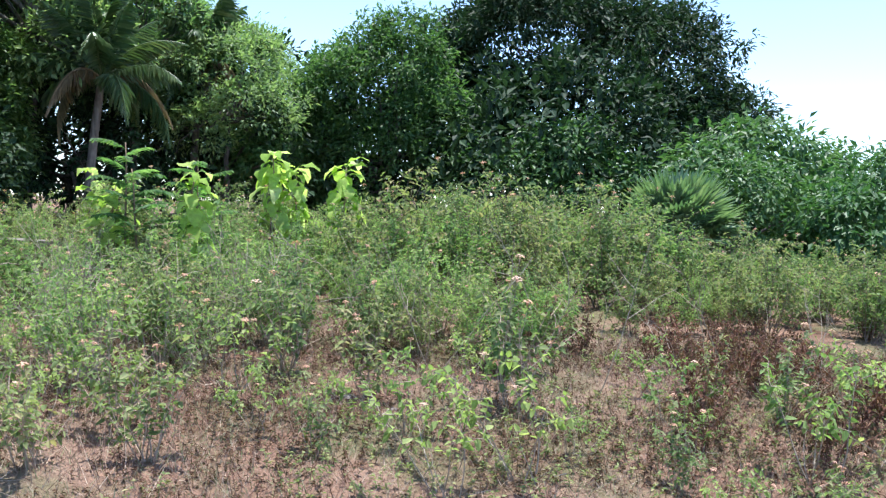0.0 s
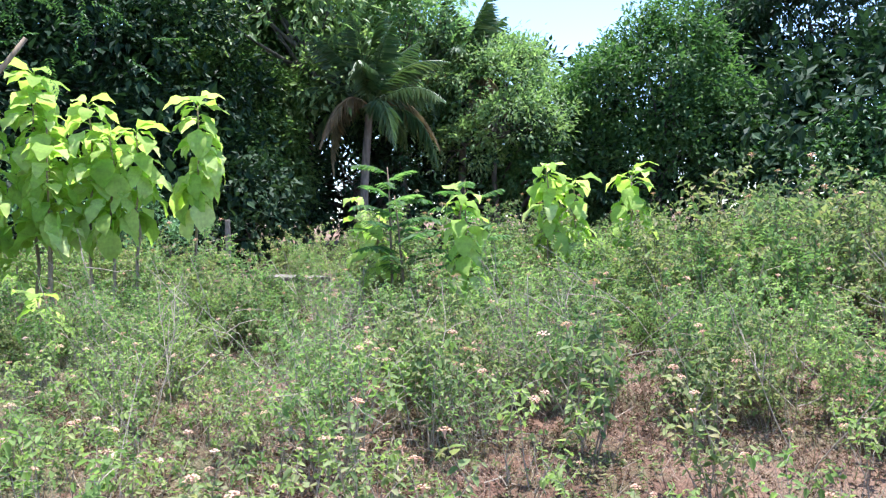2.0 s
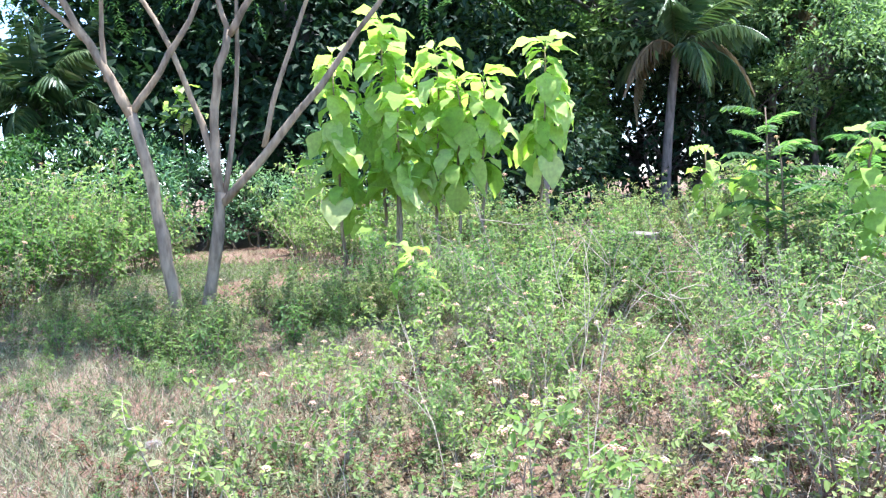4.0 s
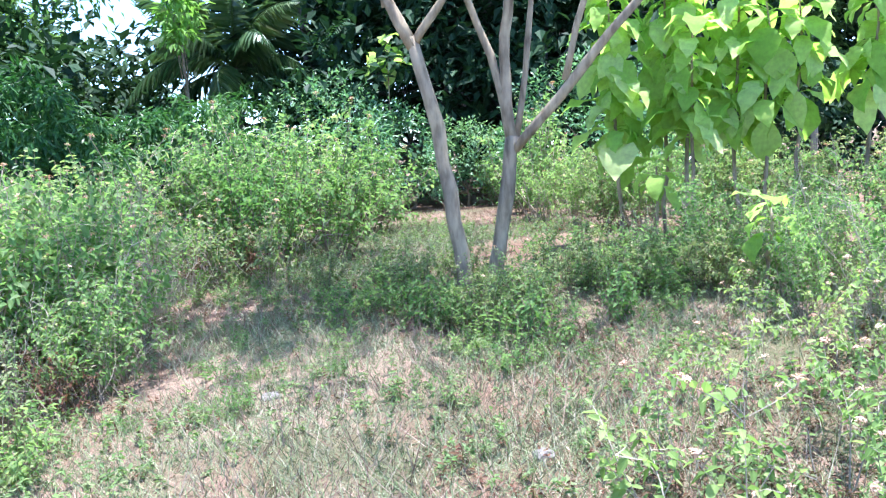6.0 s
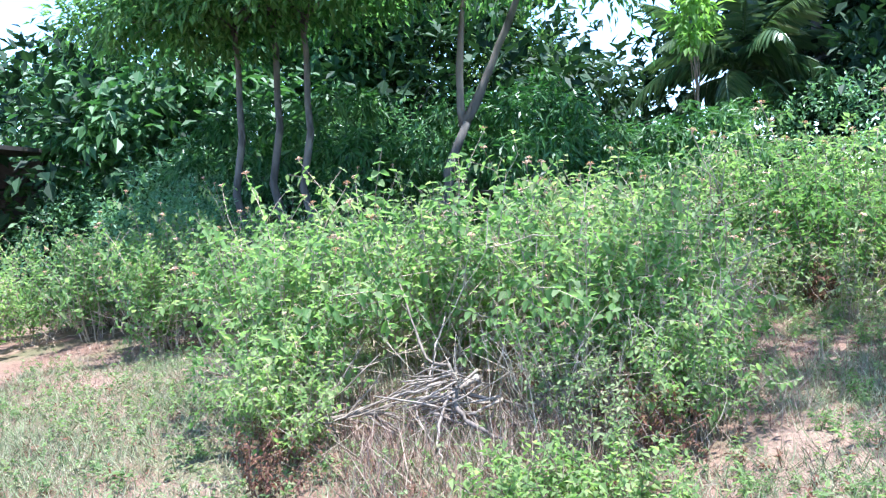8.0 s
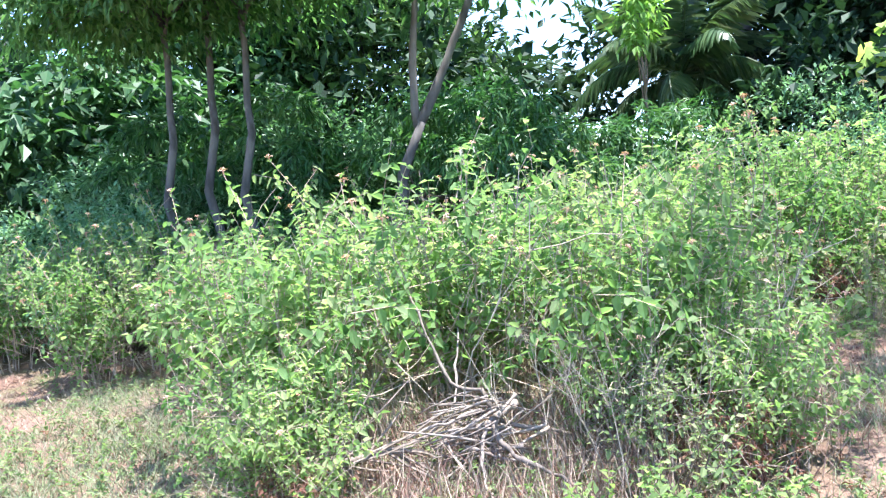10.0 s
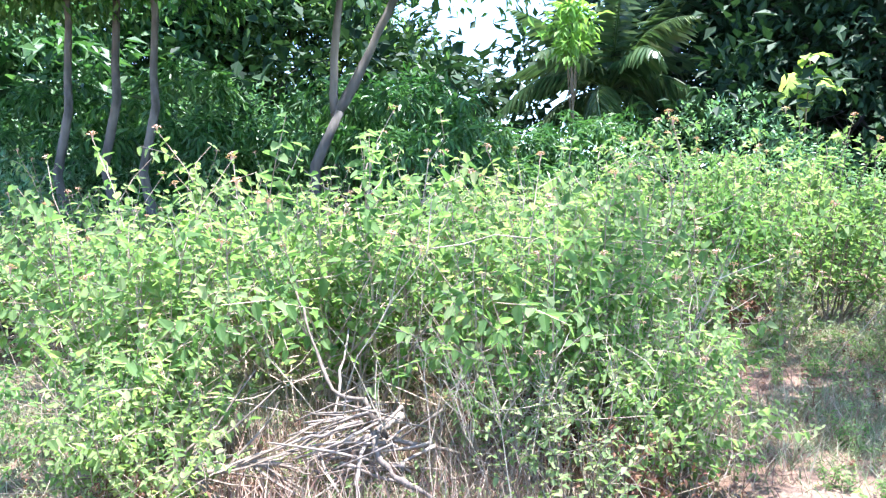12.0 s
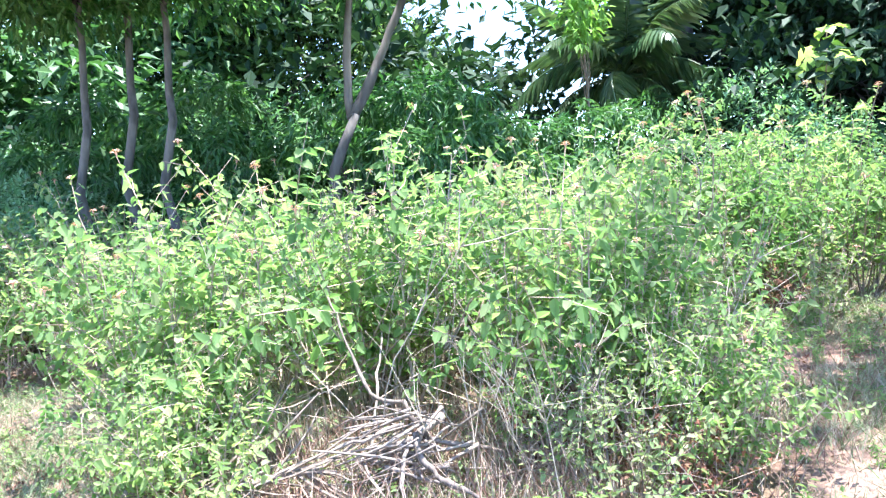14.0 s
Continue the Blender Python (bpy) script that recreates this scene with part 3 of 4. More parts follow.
# ---- teak saplings with big lime leaves ----
TEAK = "tall teak sapling with large drooping lime-green leaves"
for k, (x, y, h, first, nodes, size, lean) in enumerate([
    (-8.85, 10.25, 2.4, 0.36, 24, 0.385, (-0.1, 0.05)), (-8.68, 10.7, 2.78, 0.5, 22, 0.385, (0.02, 0.05)),
    (-8.12, 10.9, 2.45, 0.46, 20, 0.385, (0.05, 0.1)), (-7.65, 11.1, 2.15, 0.6, 13, 0.37, (0.05, 0.1)),
    (-7.3, 11.6, 2.5, 0.55, 19, 0.385, (0.1, 0.1)), (-8.3, 10.55, 1.95, 0.5, 13, 0.37, (0.05, 0.0)), (-8.4, 10.6, 2.3, 0.5, 14, 0.37, (0.0, 0.1)), (-7.9, 11.0, 2.1, 0.55, 12, 0.37, (0.1, 0.0)),
]):
    teak_sapling(TEAK, 100 + k, h, first, nodes, size, lean, x, y)
for k, (x, y, h, first, nodes, size) in enumerate([
    (-4.1, 14.6, 1.78, 0.45, 13, 0.38), (-3.8, 14.75, 1.6, 0.4, 12, 0.38), (-3.1, 15.0, 1.68, 0.4, 13, 0.38),
    (-4.2, 12.0, 1.42, 0.35, 13, 0.32), (-6.5, 13.9, 1.35, 0.5, 6, 0.3), (-5.45, 12.5, 1.2, 0.5, 6, 0.32), (-15.2, 12.28, 2.8, 0.84, 4, 0.42),
    (-8.5, 10.3, 0.75, 0.75, 3, 0.3), (-6.75, 9.1, 0.6, 0.7, 3, 0.26),
]):
    teak_sapling("young teak sapling with broad pale-green leaves among the shrubs", 130 + k, h, first, nodes, size, (0.05, 0.0), x, y)

# ---- palms ----
coconut_palm("slim coconut palm with a grey trunk and arching fronds", 21, 3.7, 22, 2.5, (0.35, 0.0), 0.35).matrix_basis = on_ground(-11.1, 22.0)
coconut_palm("tall dusky coconut palm with drooping fronds", 24, 4.8, 20, 3.0, (0.3, 0.0), 0.5).matrix_basis = on_ground(-10.6, 27.0)
coconut_palm("young coconut palm with long drooping dark fronds", 27, 2.7, 22, 2.4, (0.0, 0.0), 0.0).matrix_basis = on_ground(-18.3, 11.1)
coconut_palm("tall coconut palm with fronds against the sky", 31, 6.6, 18, 3.2, (-0.4, -0.3), 0.2).matrix_basis = on_ground(-19.5, 13.5)
coconut_palm("dusky coconut palm standing behind the grove", 34, 5.4, 18, 3.0, (0.2, 0.0), 0.4).matrix_basis = on_ground(-15.2, 24.0)
fan_palm(41).matrix_basis = on_ground(2.15, 17.0, 30, 0.95, 0.02)

# ---- trees round the clearing: one of each kind, then copies ----
FAR = "trees round the clearing"
mango = tree("mango_tree", "large spreading mango tree with dark dense crown", "tree", FAR, 51, [((0, 0, 5.6), (3.6, 3.6, 2.7)), ((3.4, 0.5, 5.6), (2.9, 2.8, 2.3)), ((-3.2, 0.6, 4.6), (2.8, 2.8, 2.4)), ((0.8, -2.6, 3.6), (3.0, 2.0, 1.9)), ((-1.0, 2.4, 7.0), (2.6, 2.4, 2.0)), ((5.0, -0.4, 3.9), (1.6, 1.9, 1.0))], 0.32, 3.4, 0.22, M_DARK, M_TRUNK, 6800, 18, 0.44, hang=0.3)
dome = tree("broadleaf_tree", "rounded fresh-green broadleaf tree with a dense crown to the ground", "tree", FAR, 52, [((0, 0, 4.9), (2.7, 2.6, 2.6)), ((1.6, -0.4, 3.3), (2.1, 2.1, 2.1)), ((-1.7, -0.2, 3.1), (2.0, 2.0, 2.0)), ((0.2, -1.4, 2.2), (2.3, 1.6, 1.9))], 0.2, 3.0, 0.19, M_DOME, M_TRUNK, 3400, 17, 0.5, hang=0.25, clump_r=0.4)
grove = tree("grove_tree", "tall thin-trunked tree with whorled green foliage", "tree", FAR, 53, [((0, 0, 6.4), (2.2, 2.2, 1.5)), ((1.3, 0.6, 4.9), (1.9, 1.8, 1.1)), ((-1.4, -0.5, 5.2), (1.8, 1.8, 1.1)), ((0.2, -1.3, 4.0), (1.7, 1.5, 0.9)), ((-0.5, 1.2, 7.4), (1.6, 1.6, 1.1))], 0.13, 5.2, 0.22, M_GROVE, M_TRUNK, 950, 18, 0.42, (0.3, 0.1), hang=0.2, fork=0.86)
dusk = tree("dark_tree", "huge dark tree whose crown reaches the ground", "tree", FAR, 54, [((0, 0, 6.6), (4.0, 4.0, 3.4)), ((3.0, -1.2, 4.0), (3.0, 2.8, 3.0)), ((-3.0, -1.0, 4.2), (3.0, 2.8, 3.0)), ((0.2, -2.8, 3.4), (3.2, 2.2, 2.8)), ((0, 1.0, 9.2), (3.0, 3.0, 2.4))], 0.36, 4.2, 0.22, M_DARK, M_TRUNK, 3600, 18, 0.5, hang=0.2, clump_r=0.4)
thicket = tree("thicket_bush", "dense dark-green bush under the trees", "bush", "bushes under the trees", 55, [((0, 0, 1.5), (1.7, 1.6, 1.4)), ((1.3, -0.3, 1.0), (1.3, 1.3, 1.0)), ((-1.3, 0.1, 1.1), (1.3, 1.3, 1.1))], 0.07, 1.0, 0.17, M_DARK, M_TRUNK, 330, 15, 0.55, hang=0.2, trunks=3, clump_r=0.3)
hedge = tree("hedge_bush", "bushy mid-green shrub tree with a lumpy crown", "bush", "bushes under the trees", 56, [((0, 0, 1.9), (1.5, 1.4, 1.0)), ((1.7, -0.4, 1.2), (1.1, 1.1, 0.8)), ((-1.5, -0.2, 1.5), (1.1, 1.1, 0.9)), ((0.2, -1.1, 0.9), (1.5, 0.9, 0.8))], 0.09, 1.4, 0.17, M_HEDGE, M_TRUNK, 850, 16, 0.5, trunks=2, clump_r=0.34)
pale = tree("pale_bush", "bush with glossy pale-green whorled leaves", "bush", "bushes under the trees", 57, [((0, 0, 1.5), (1.3, 1.2, 1.2)), ((0.9, -0.3, 1.0), (1.0, 0.9, 0.9)), ((-0.9, -0.3, 1.0), (1.0, 0.9, 0.9))], 0.05, 1.1, 0.12, M_SILVER, M_STEM, 560, 15, 0.42, trunks=3, hang=0.2, clump_r=0.24)
lime = tree("lime_tree", "slim bright lime-green young tree at the grove edge", "tree", FAR, 58, [((0, 0, 2.62), (0.2, 0.2, 0.27)), ((0.1, -0.06, 2.3), (0.13, 0.13, 0.14))], 0.02, 2.4, 0.12, M_LIME, M_STEM, 46, 10, 0.45, clump_r=0.1, lumps=2)


def stand(first, places):
    """The first place is for the thing itself, the others for copies: x, y, turn, size."""
    for k, (x, y, turn, size) in enumerate(places):
        if k == 0:
            first.matrix_basis = on_ground(x, y, turn, size, 0.1)
        else:
            copy_thing(first, on_ground(x, y, turn, size, 0.1))


stand(mango, [(0.7, 36.0, 10, 1.14)])
stand(dome, [(-5.2, 29.4, 0, 0.88), (-9.2, 34.5, 90, 0.72), (-13.5, 36.5, 210, 0.85), (-14.6, 21.0, 140, 0.85), (-22.5, 6.8, 60, 0.85)])
stand(grove, [(-14.4, 29.0, 20, 1.15), (-15.0, 25.5, 140, 1.1), (-13.2, 22.8, 80, 0.95), (-17.5, 24.5, 250, 1.2), (-20.0, 29.0, 10, 1.3), (-11.8, 26.0, 200, 0.78), (-10.3, 29.8, 130, 0.7), (-16.2, 21.5, 75, 0.95), (-9.2, 26.0, 320, 0.6),
              (-23.0, 5.5, 290, 0.9)])
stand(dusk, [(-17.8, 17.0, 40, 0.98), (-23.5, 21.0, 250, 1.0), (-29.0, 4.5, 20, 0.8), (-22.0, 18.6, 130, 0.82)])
stand(hedge, [(0.6, 28.0, 0, 1.25), (5.2, 24.2, 40, 0.98), (7.8, 25.5, 160, 0.85), (6.9, 20.0, 230, 0.75), (9.6, 21.5, 300, 0.7), (-8.6, 28.5, 100, 0.9), (4.2, 20.5, 180, 0.65), (-30.0, 13.0, 20, 0.9), (-27.0, -3.0, 90, 1.4), (-25.0, -0.5, 200, 1.3), (-21.8, 3.2, 140, 1.25), (-20.4, 0.6, 60, 0.85)])
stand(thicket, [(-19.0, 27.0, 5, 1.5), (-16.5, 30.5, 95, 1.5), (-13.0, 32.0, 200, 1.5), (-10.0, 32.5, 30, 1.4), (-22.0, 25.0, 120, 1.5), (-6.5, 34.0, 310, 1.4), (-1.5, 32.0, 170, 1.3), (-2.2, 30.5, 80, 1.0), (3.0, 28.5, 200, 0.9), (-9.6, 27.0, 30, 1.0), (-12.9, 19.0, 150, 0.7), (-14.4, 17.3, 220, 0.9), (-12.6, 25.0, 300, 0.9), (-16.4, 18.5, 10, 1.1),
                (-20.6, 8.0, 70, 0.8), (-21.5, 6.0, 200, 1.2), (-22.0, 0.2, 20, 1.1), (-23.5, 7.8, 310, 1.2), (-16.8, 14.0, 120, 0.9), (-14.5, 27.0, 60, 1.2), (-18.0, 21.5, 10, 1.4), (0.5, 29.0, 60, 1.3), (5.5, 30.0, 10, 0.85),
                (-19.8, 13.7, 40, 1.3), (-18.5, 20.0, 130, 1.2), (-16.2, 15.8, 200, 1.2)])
stand(pale, [(-15.7, 11.3, 0, 0.82), (-14.9, 12.1, 90, 0.78), (-14.1, 12.9, 200, 0.62), (-15.3, 2.2, 20, 0.72), (-16.6, 3.6, 70, 0.72), (-16.5, 2.6, 150, 0.75), (-16.9, 6.4, 240, 0.85), (-18.9, 4.6, 80, 1.1), (-19.5, 3.2, 160, 1.2), (-17.6, 5.4, 240, 0.85), (-20.0, 6.3, 300, 1.15), (-19.2, 1.5, 45, 1.0), (-18.3, 0.4, 130, 0.8), (-17.6, 5.0, 250, 1.1), (-17.9, 2.2, 310, 1.0), (-12.6, 14.2, 10, 1.0), (-11.8, 15.2, 100, 0.8)])
edge_tree = tree("grove_tree", "slim grey-trunked tree with a low leafy crown", "tree", FAR, 63, [((0, 0, 4.6), (1.25, 1.25, 0.85)), ((0.8, 0.4, 3.85), (1.05, 1.0, 0.55)), ((-0.8, -0.4, 4.0), (1.0, 1.0, 0.55)), ((0.1, -0.9, 3.6), (0.95, 0.85, 0.4))], 0.055, 3.7, 0.12, M_MID, M_TRUNK, 900, 18, 0.4, (0.12, 0.05), hang=0.3, clump_r=0.3, fork=0.86, limbs=2)
stand(edge_tree, [(-15.3, 3.8, 0, 1.0), (-15.8, 3.43, 0, 1.06), (-15.65, 2.98, 0, 1.0)])
stand(lime, [(-16.7, 9.5, 0, 1.3)])
young = tree("young_mango", "young mango tree with drooping fresh-green leaf whorls", "tree", FAR, 59, [((0, 0, 1.7), (0.75, 0.75, 0.7)), ((0.5, 0.3, 1.1), (0.6, 0.6, 0.6)), ((-0.3, 0.5, 1.2), (0.6, 0.6, 0.6))], 0.045, 1.5, 0.17, M_FRESH, M_TRUNK, 330, 15, 0.26, hang=0.7, clump_r=0.16)
stand(young, [(-15.15, 6.6, 0, 1.0), (-14.95, 7.25, 130, 0.82), (-16.0, 5.9, 60, 1.05), (-16.2, 4.6, 220, 0.9), (-17.2, 4.3, 100, 1.2), (-17.4, 2.9, 30, 1.15), (-17.6, 7.2, 280, 1.15), (-15.9, 8.5, 20, 0.8), (-16.0, 9.3, 160, 0.85), (-16.9, 10.3, 300, 0.9)])

# the tree whose two trunks part above the shrubs
def roadside_tree():
    ob = tree("roadside_tree", "leaning tree whose trunk parts in two under low boughs", "tree", FAR, 61,
              [((0.3, 0.9, 4.6), (1.8, 1.7, 1.1)), ((-0.6, -1.4, 4.4), (2.0, 2.0, 1.1)), ((1.4, -0.6, 3.9), (1.4, 1.6, 0.7)), ((0.4, 1.6, 3.7), (1.0, 0.9, 0.5))],
              0.085, 2.05, 0.13, M_MID, M_TRUNK, 900, 20, 0.42, (0.07, 0.55), hang=0.25, fork=0.97, lumps=4, limbs=0)
    rng = np.random.default_rng(62)
    for start, end, r, bow in (((0.07, 0.54, 2.0), (0.12, 0.68, 3.9), 0.05, (0, -0.12, 0)), ((0.07, 0.54, 2.0), (0.25, 1.3, 3.7), 0.06, (0, 0.06, -0.05)),
                               ((0.12, 0.68, 3.8), (-0.6, -1.3, 4.5), 0.032, (0, 0, 0.2)), ((0.24, 1.27, 3.6), (1.3, -0.3, 4.2), 0.03, (0, 0.1, 0.1))):
        g = Geo()
        limb(g, rng, start, end, r, r * 0.6, bow)
        part("branch", g.mesh("branch", M_TRUNK, True), ob)
    ob.matrix_basis = on_ground(-15.03, 5.12)


roadside_tree()


# ---- shrubs of the clearing ----
LAN = "lantana shrubs in the clearing"
L_GREEN = "bushy lantana shrub with pale-green leaves and faded flower heads"
lantana = [shrub("lantana_shrub", L_GREEN, "shrub", LAN, 200 + k, 1.05, 0.5, 12, 6, 0.052, M_LANTANA, M_DRY_STEM, 0.8, (3, 4, 5, 2)[k], 0.26, 0.28, fine=False, bloom=0.72, dead=14, shoots=1) for k in range(4)]
tall = [shrub("lantana_shrub", "tall arching lantana shrub with light-green leaves and pale flowers", "shrub", LAN, 210 + k, 1.2, 0.56, 12, 8, 0.063, M_LANTANA, M_DRY_STEM, 0.62, (5, 6, 4)[k], 0.2, 0.3, bloom=0.7, dead=26, shoots=1) for k in range(3)]
leafy = [shrub("leafy_shrub", "low fresh-green shrub with small leaves", "shrub", "leafy shrubs in the field", 220 + k, 1.0, 0.52, 14, 6, 0.06, M_HERB if k == 1 else M_DULL, M_STEM, 0.85, 2, 0.22, 0.2, fine=False, bloom=0.8, dead=16, shoots=2) for k in range(3)]
dry = [shrub("withered_shrub", "withered shrub with reddish stems and curled dark leaves", "shrub", "withered shrubs", 240 + k, 0.6, 0.3, 12, 3, 0.045, M_WITHER, M_RED_STEM, 0.75, 0, 0.25, 0.7, fine=False) for k in range(2)]
dusty = [shrub("dusty_weed", "thin upright weed with dusty green leaves", "weed", "dusty weeds", 250 + k, 0.6, 0.22, 6, 3, 0.05, M_DULL, M_DRY_STEM, 0.8, 3, 0.3, 0.3, bloom=0.75, dead=6, shoots=1) for k in range(2)]
sprig = [shrub("flowering_sprig", "small sprig with bright leaves and peach flower heads", "weed", "flowering sprigs", 260 + k, 0.66, 0.34, 4, 5, 0.055, M_SPRIG, M_STALK, 0.8, (3, 4)[k], 0.52, 0.3, bloom=0.75, dead=5) for k in range(2)]
herb = [shrub("green_herb", "low clump of bright green herbs", "weed", "green herbs", 270 + k, 0.36, 0.32, 11, 4, 0.046, M_LANTANA, M_STEM, 1.0, 0, 0.15, 0.1, fine=False) for k in range(2)]
brush = shrub("bare_bush", "tangle of bare grey twigs with a few leaves", "bush", "bare bushes", 280, 0.85, 0.55, 20, 7, 0.05, M_DULL, M_DARK_STICK, 0.35, 1, 0.3)
twiggy = [shrub("twiggy_shrub", "half-dry shrub with many pale stems and sparse leaves", "shrub", "half-dry shrubs", 285 + k, 1.1, 0.55, 13, 7, 0.055, M_LANTANA, M_STALK, 0.3, 3, 0.35, 0.3, bloom=0.7, dead=60, shoots=1) for k in range(2)]
used = set()


def plant(kinds, x, y, turn, size, lean=(0, 0)):
    k = kinds[int(abs(x * 7.3 + y * 3.1) * 10) % len(kinds)]
    m = on_ground(x, y, turn, size, 0.02, lean)
    if k.name not in used:
        used.add(k.name)
        k.matrix_basis = m
        return k
    return copy_thing(k, m)


HOLES = [(-9.9, 2.9, 0.5), (-10.4, 3.05, 0.35), (0.4, 12.6, 0.8), (0.6, 11.0, 0.7), (-9.4, 9.8, 1.05), (-9.0, 9.2, 0.6), (-9.5, 8.5, 0.8), (-10.6, 9.9, 0.8), (-12.6, 11.2, 0.9), (-13.5, 12.1, 0.7), (-9.3, 7.0, 1.1), (-7.7, 6.6, 1.5), (-8.1, 8.4, 0.6), (-6.6, 5.7, 1.3), (-11.6, 10.5, 0.95), (-7.3, 13.5, 0.9), (-6.6, 12.6, 0.6),
         (-7.2, 12.6, 0.5), (-9.15, 4.4, 0.62), (-9.6, 4.3, 0.55), (-8.6, 4.35, 0.6), (-8.1, 4.1, 0.55), (-8.5, 6.6, 0.8), (-9.0, 2.4, 1.1), (-11.6, 2.5, 0.8), (-12.4, 2.8, 0.75), (-10.7, 2.6, 0.8), (-10.6, 1.7, 1.2), (-12.6, 1.0, 1.2), (-6.2, 3.6, 2.2), (-5.0, 4.0, 2.2), (-3.4, 4.3, 2.3), (-1.4, 4.5, 2.4), (-0.3, 3.0, 2.6)]


def fill(kinds, x0, y0, x1, y1, step, low, high, seed, edge=None):
    """Plants kinds over a stretch of the plan, clear of the bare places."""
    rng = np.random.default_rng(seed)
    for a in np.arange(x0, x1, step):
        for b in np.arange(y0, y1, step):
            x, y = a + rng.uniform(-0.4, 0.4) * step, b + rng.uniform(-0.4, 0.4) * step
            if any(math.hypot(x - p, y - q) < r for p, q, r in HOLES) or (edge and not edge(x, y)):
                continue
            plant(kinds, x, y, rng.uniform(0, 360), rng.uniform(low, high), (rng.normal(0, 4), rng.normal(0, 4)))


front = lambda x, y: y > 8.95 + 0.9 * max(0.0, x + 0.5) - 0.25 * min(0.0, x + 3)
fill(leafy + lantana[:2] + twiggy[:1], -6.4, 8.8, 1.0, 13.2, 0.68, 0.72, 1.02, 301, lambda x, y: front(x, y) and y > 0.2 * x + 9.1)
back = lambda x, y: front(x, y) and y < 19.5 - 0.2 * abs(x) and math.hypot(x - 2.3, y - 17.3) > 1.1
fill(leafy[1:], -6.0, 13.0, -1.6, 19.5, 0.85, 1.2, 1.55, 302, back)
fill(leafy[1:], -1.6, 13.2, 1.9, 18.0, 0.75, 1.45, 1.95, 326, back)
fill(leafy, 1.9, 12.5, 7.0, 18.5, 0.8, 0.9, 1.25, 327, back)
fill(leafy[:2] + dry[:1], 1.0, 10.3, 5.5, 13.5, 0.8, 0.7, 1.0, 303, front)
fill(lantana[:3] + twiggy, -8.0, 8.0, -2.6, 9.6, 0.72, 0.6, 0.85, 304, lambda x, y: y > 7.4 - 0.35 * (x + 3))
fill(lantana[:3] + twiggy, -7.4, 9.4, -5.4, 13.0, 0.68, 0.6, 0.85, 305)
fill(lantana[:2] + leafy[:1], -9.0, 11.3, -6.0, 16.5, 0.8, 0.85, 1.15, 306)
fill(lantana[:2] + sprig, -6.6, 7.3, -3.6, 8.4, 0.8, 0.55, 0.8, 307, lambda x, y: y > 6.6 - 0.5 * (x + 4.5))
fill(sprig + dusty, -3.4, 6.4, 2.6, 9.4, 0.66, 0.75, 1.45, 308, lambda x, y: y < 9.6 + 0.4 * x + 1)
fill(dry, 0.9, 8.0, 3.4, 10.4, 0.5, 0.8, 1.1, 309, lambda x, y: math.sin(x * 3.1) * math.sin(y * 2.3 + 1) > -0.25)
fill(dry, -0.2, 10.4, 1.2, 11.6, 0.45, 0.7, 1.0, 310)
thicket_edge = lambda x, y: y < 5.55 - 0.85 * (x + 8.85) and y < 6.95 and x < -9.15 - 0.3 * max(0.0, 5.2 - y)
fill(tall + twiggy[:1], -13.6, 3.1, -8.6, 6.2, 0.6, 0.7, 1.08, 311, lambda x, y: y > 2.75 - 0.12 * (x + 9) and thicket_edge(x, y))
fill(tall[:2] + twiggy, -12.6, 5.9, -9.4, 7.2, 0.58, 0.75, 1.1, 312, thicket_edge)
fill(tall[:2], -15.5, 1.6, -12.0, 3.4, 0.7, 0.75, 1.05, 313, lambda x, y: y > 1.7 - 0.2 * (x + 13))
fill(leafy[1:2] + lantana[:1], -14.0, 7.4, -10.3, 10.4, 0.58, 1.5, 1.95, 314, lambda x, y: math.hypot((x + 12.0) / 1.6, (y - 8.75) / 1.15) < 1)
fill(leafy + lantana, -13.8, 11.4, -8.9, 13.6, 0.75, 0.9, 1.2, 315)
fill(leafy[:2], -9.6, 10.6, -8.8, 11.6, 0.6, 0.8, 1.0, 319)
fill(leafy[1:] + lantana, -15.5, 8.0, -13.2, 12.0, 0.8, 0.9, 1.3, 316)
fill(herb, -10.6, 6.6, -7.4, 9.6, 0.55, 0.8, 1.3, 317, lambda x, y: (math.hypot(x + 8.3, y - 7.7) < 0.75 or math.hypot(x + 7.5, y - 9.0) < 0.75 or math.hypot(x + 9.9, y - 7.2) < 0.4))
fill(herb + dusty, -7.0, 9.1, -6.6, 9.6, 0.4, 0.8, 1.1, 318)
fill(sprig, -6.9, 6.3, -3.0, 9.0, 0.54, 0.8, 1.4, 320, lambda x, y: x > -5.7 - (y - 6.4) * 0.5)
fill(dry + [brush], -9.5, 4.75, -8.75, 5.5, 0.34, 0.6, 0.95, 321)
fill(dry, -9.2, 2.9, -8.6, 4.0, 0.4, 0.6, 0.9, 322)
fill(dry[:1] + dusty, -12.6, 7.3, -10.4, 8.0, 0.36, 0.8, 1.3, 323)
thick = np.random.default_rng(324)
for cx, cy, n, r in ((-8.4, 7.75, 20, 0.65), (-7.5, 9.0, 16, 0.7), (-9.6, 7.6, 5, 0.6)):
    for _ in range(n):
        plant(herb + leafy[:1] if r > 0.5 else herb, cx + thick.normal(0, r * 0.6), cy + thick.normal(0, r * 0.5), thick.uniform(0, 360), thick.uniform(0.45, 0.6) if r > 0.5 else 1.1)
murk = [shrub("dark_herb", "knee-high clump of green leafy herbs under the trees", "weed", "dark herbs round the trees", 290 + k, 0.5, 0.34, 12, 4, 0.058, M_HERB, M_STEM, 0.55, 0, 0.12, 0.1, fine=False) for k in range(2)]
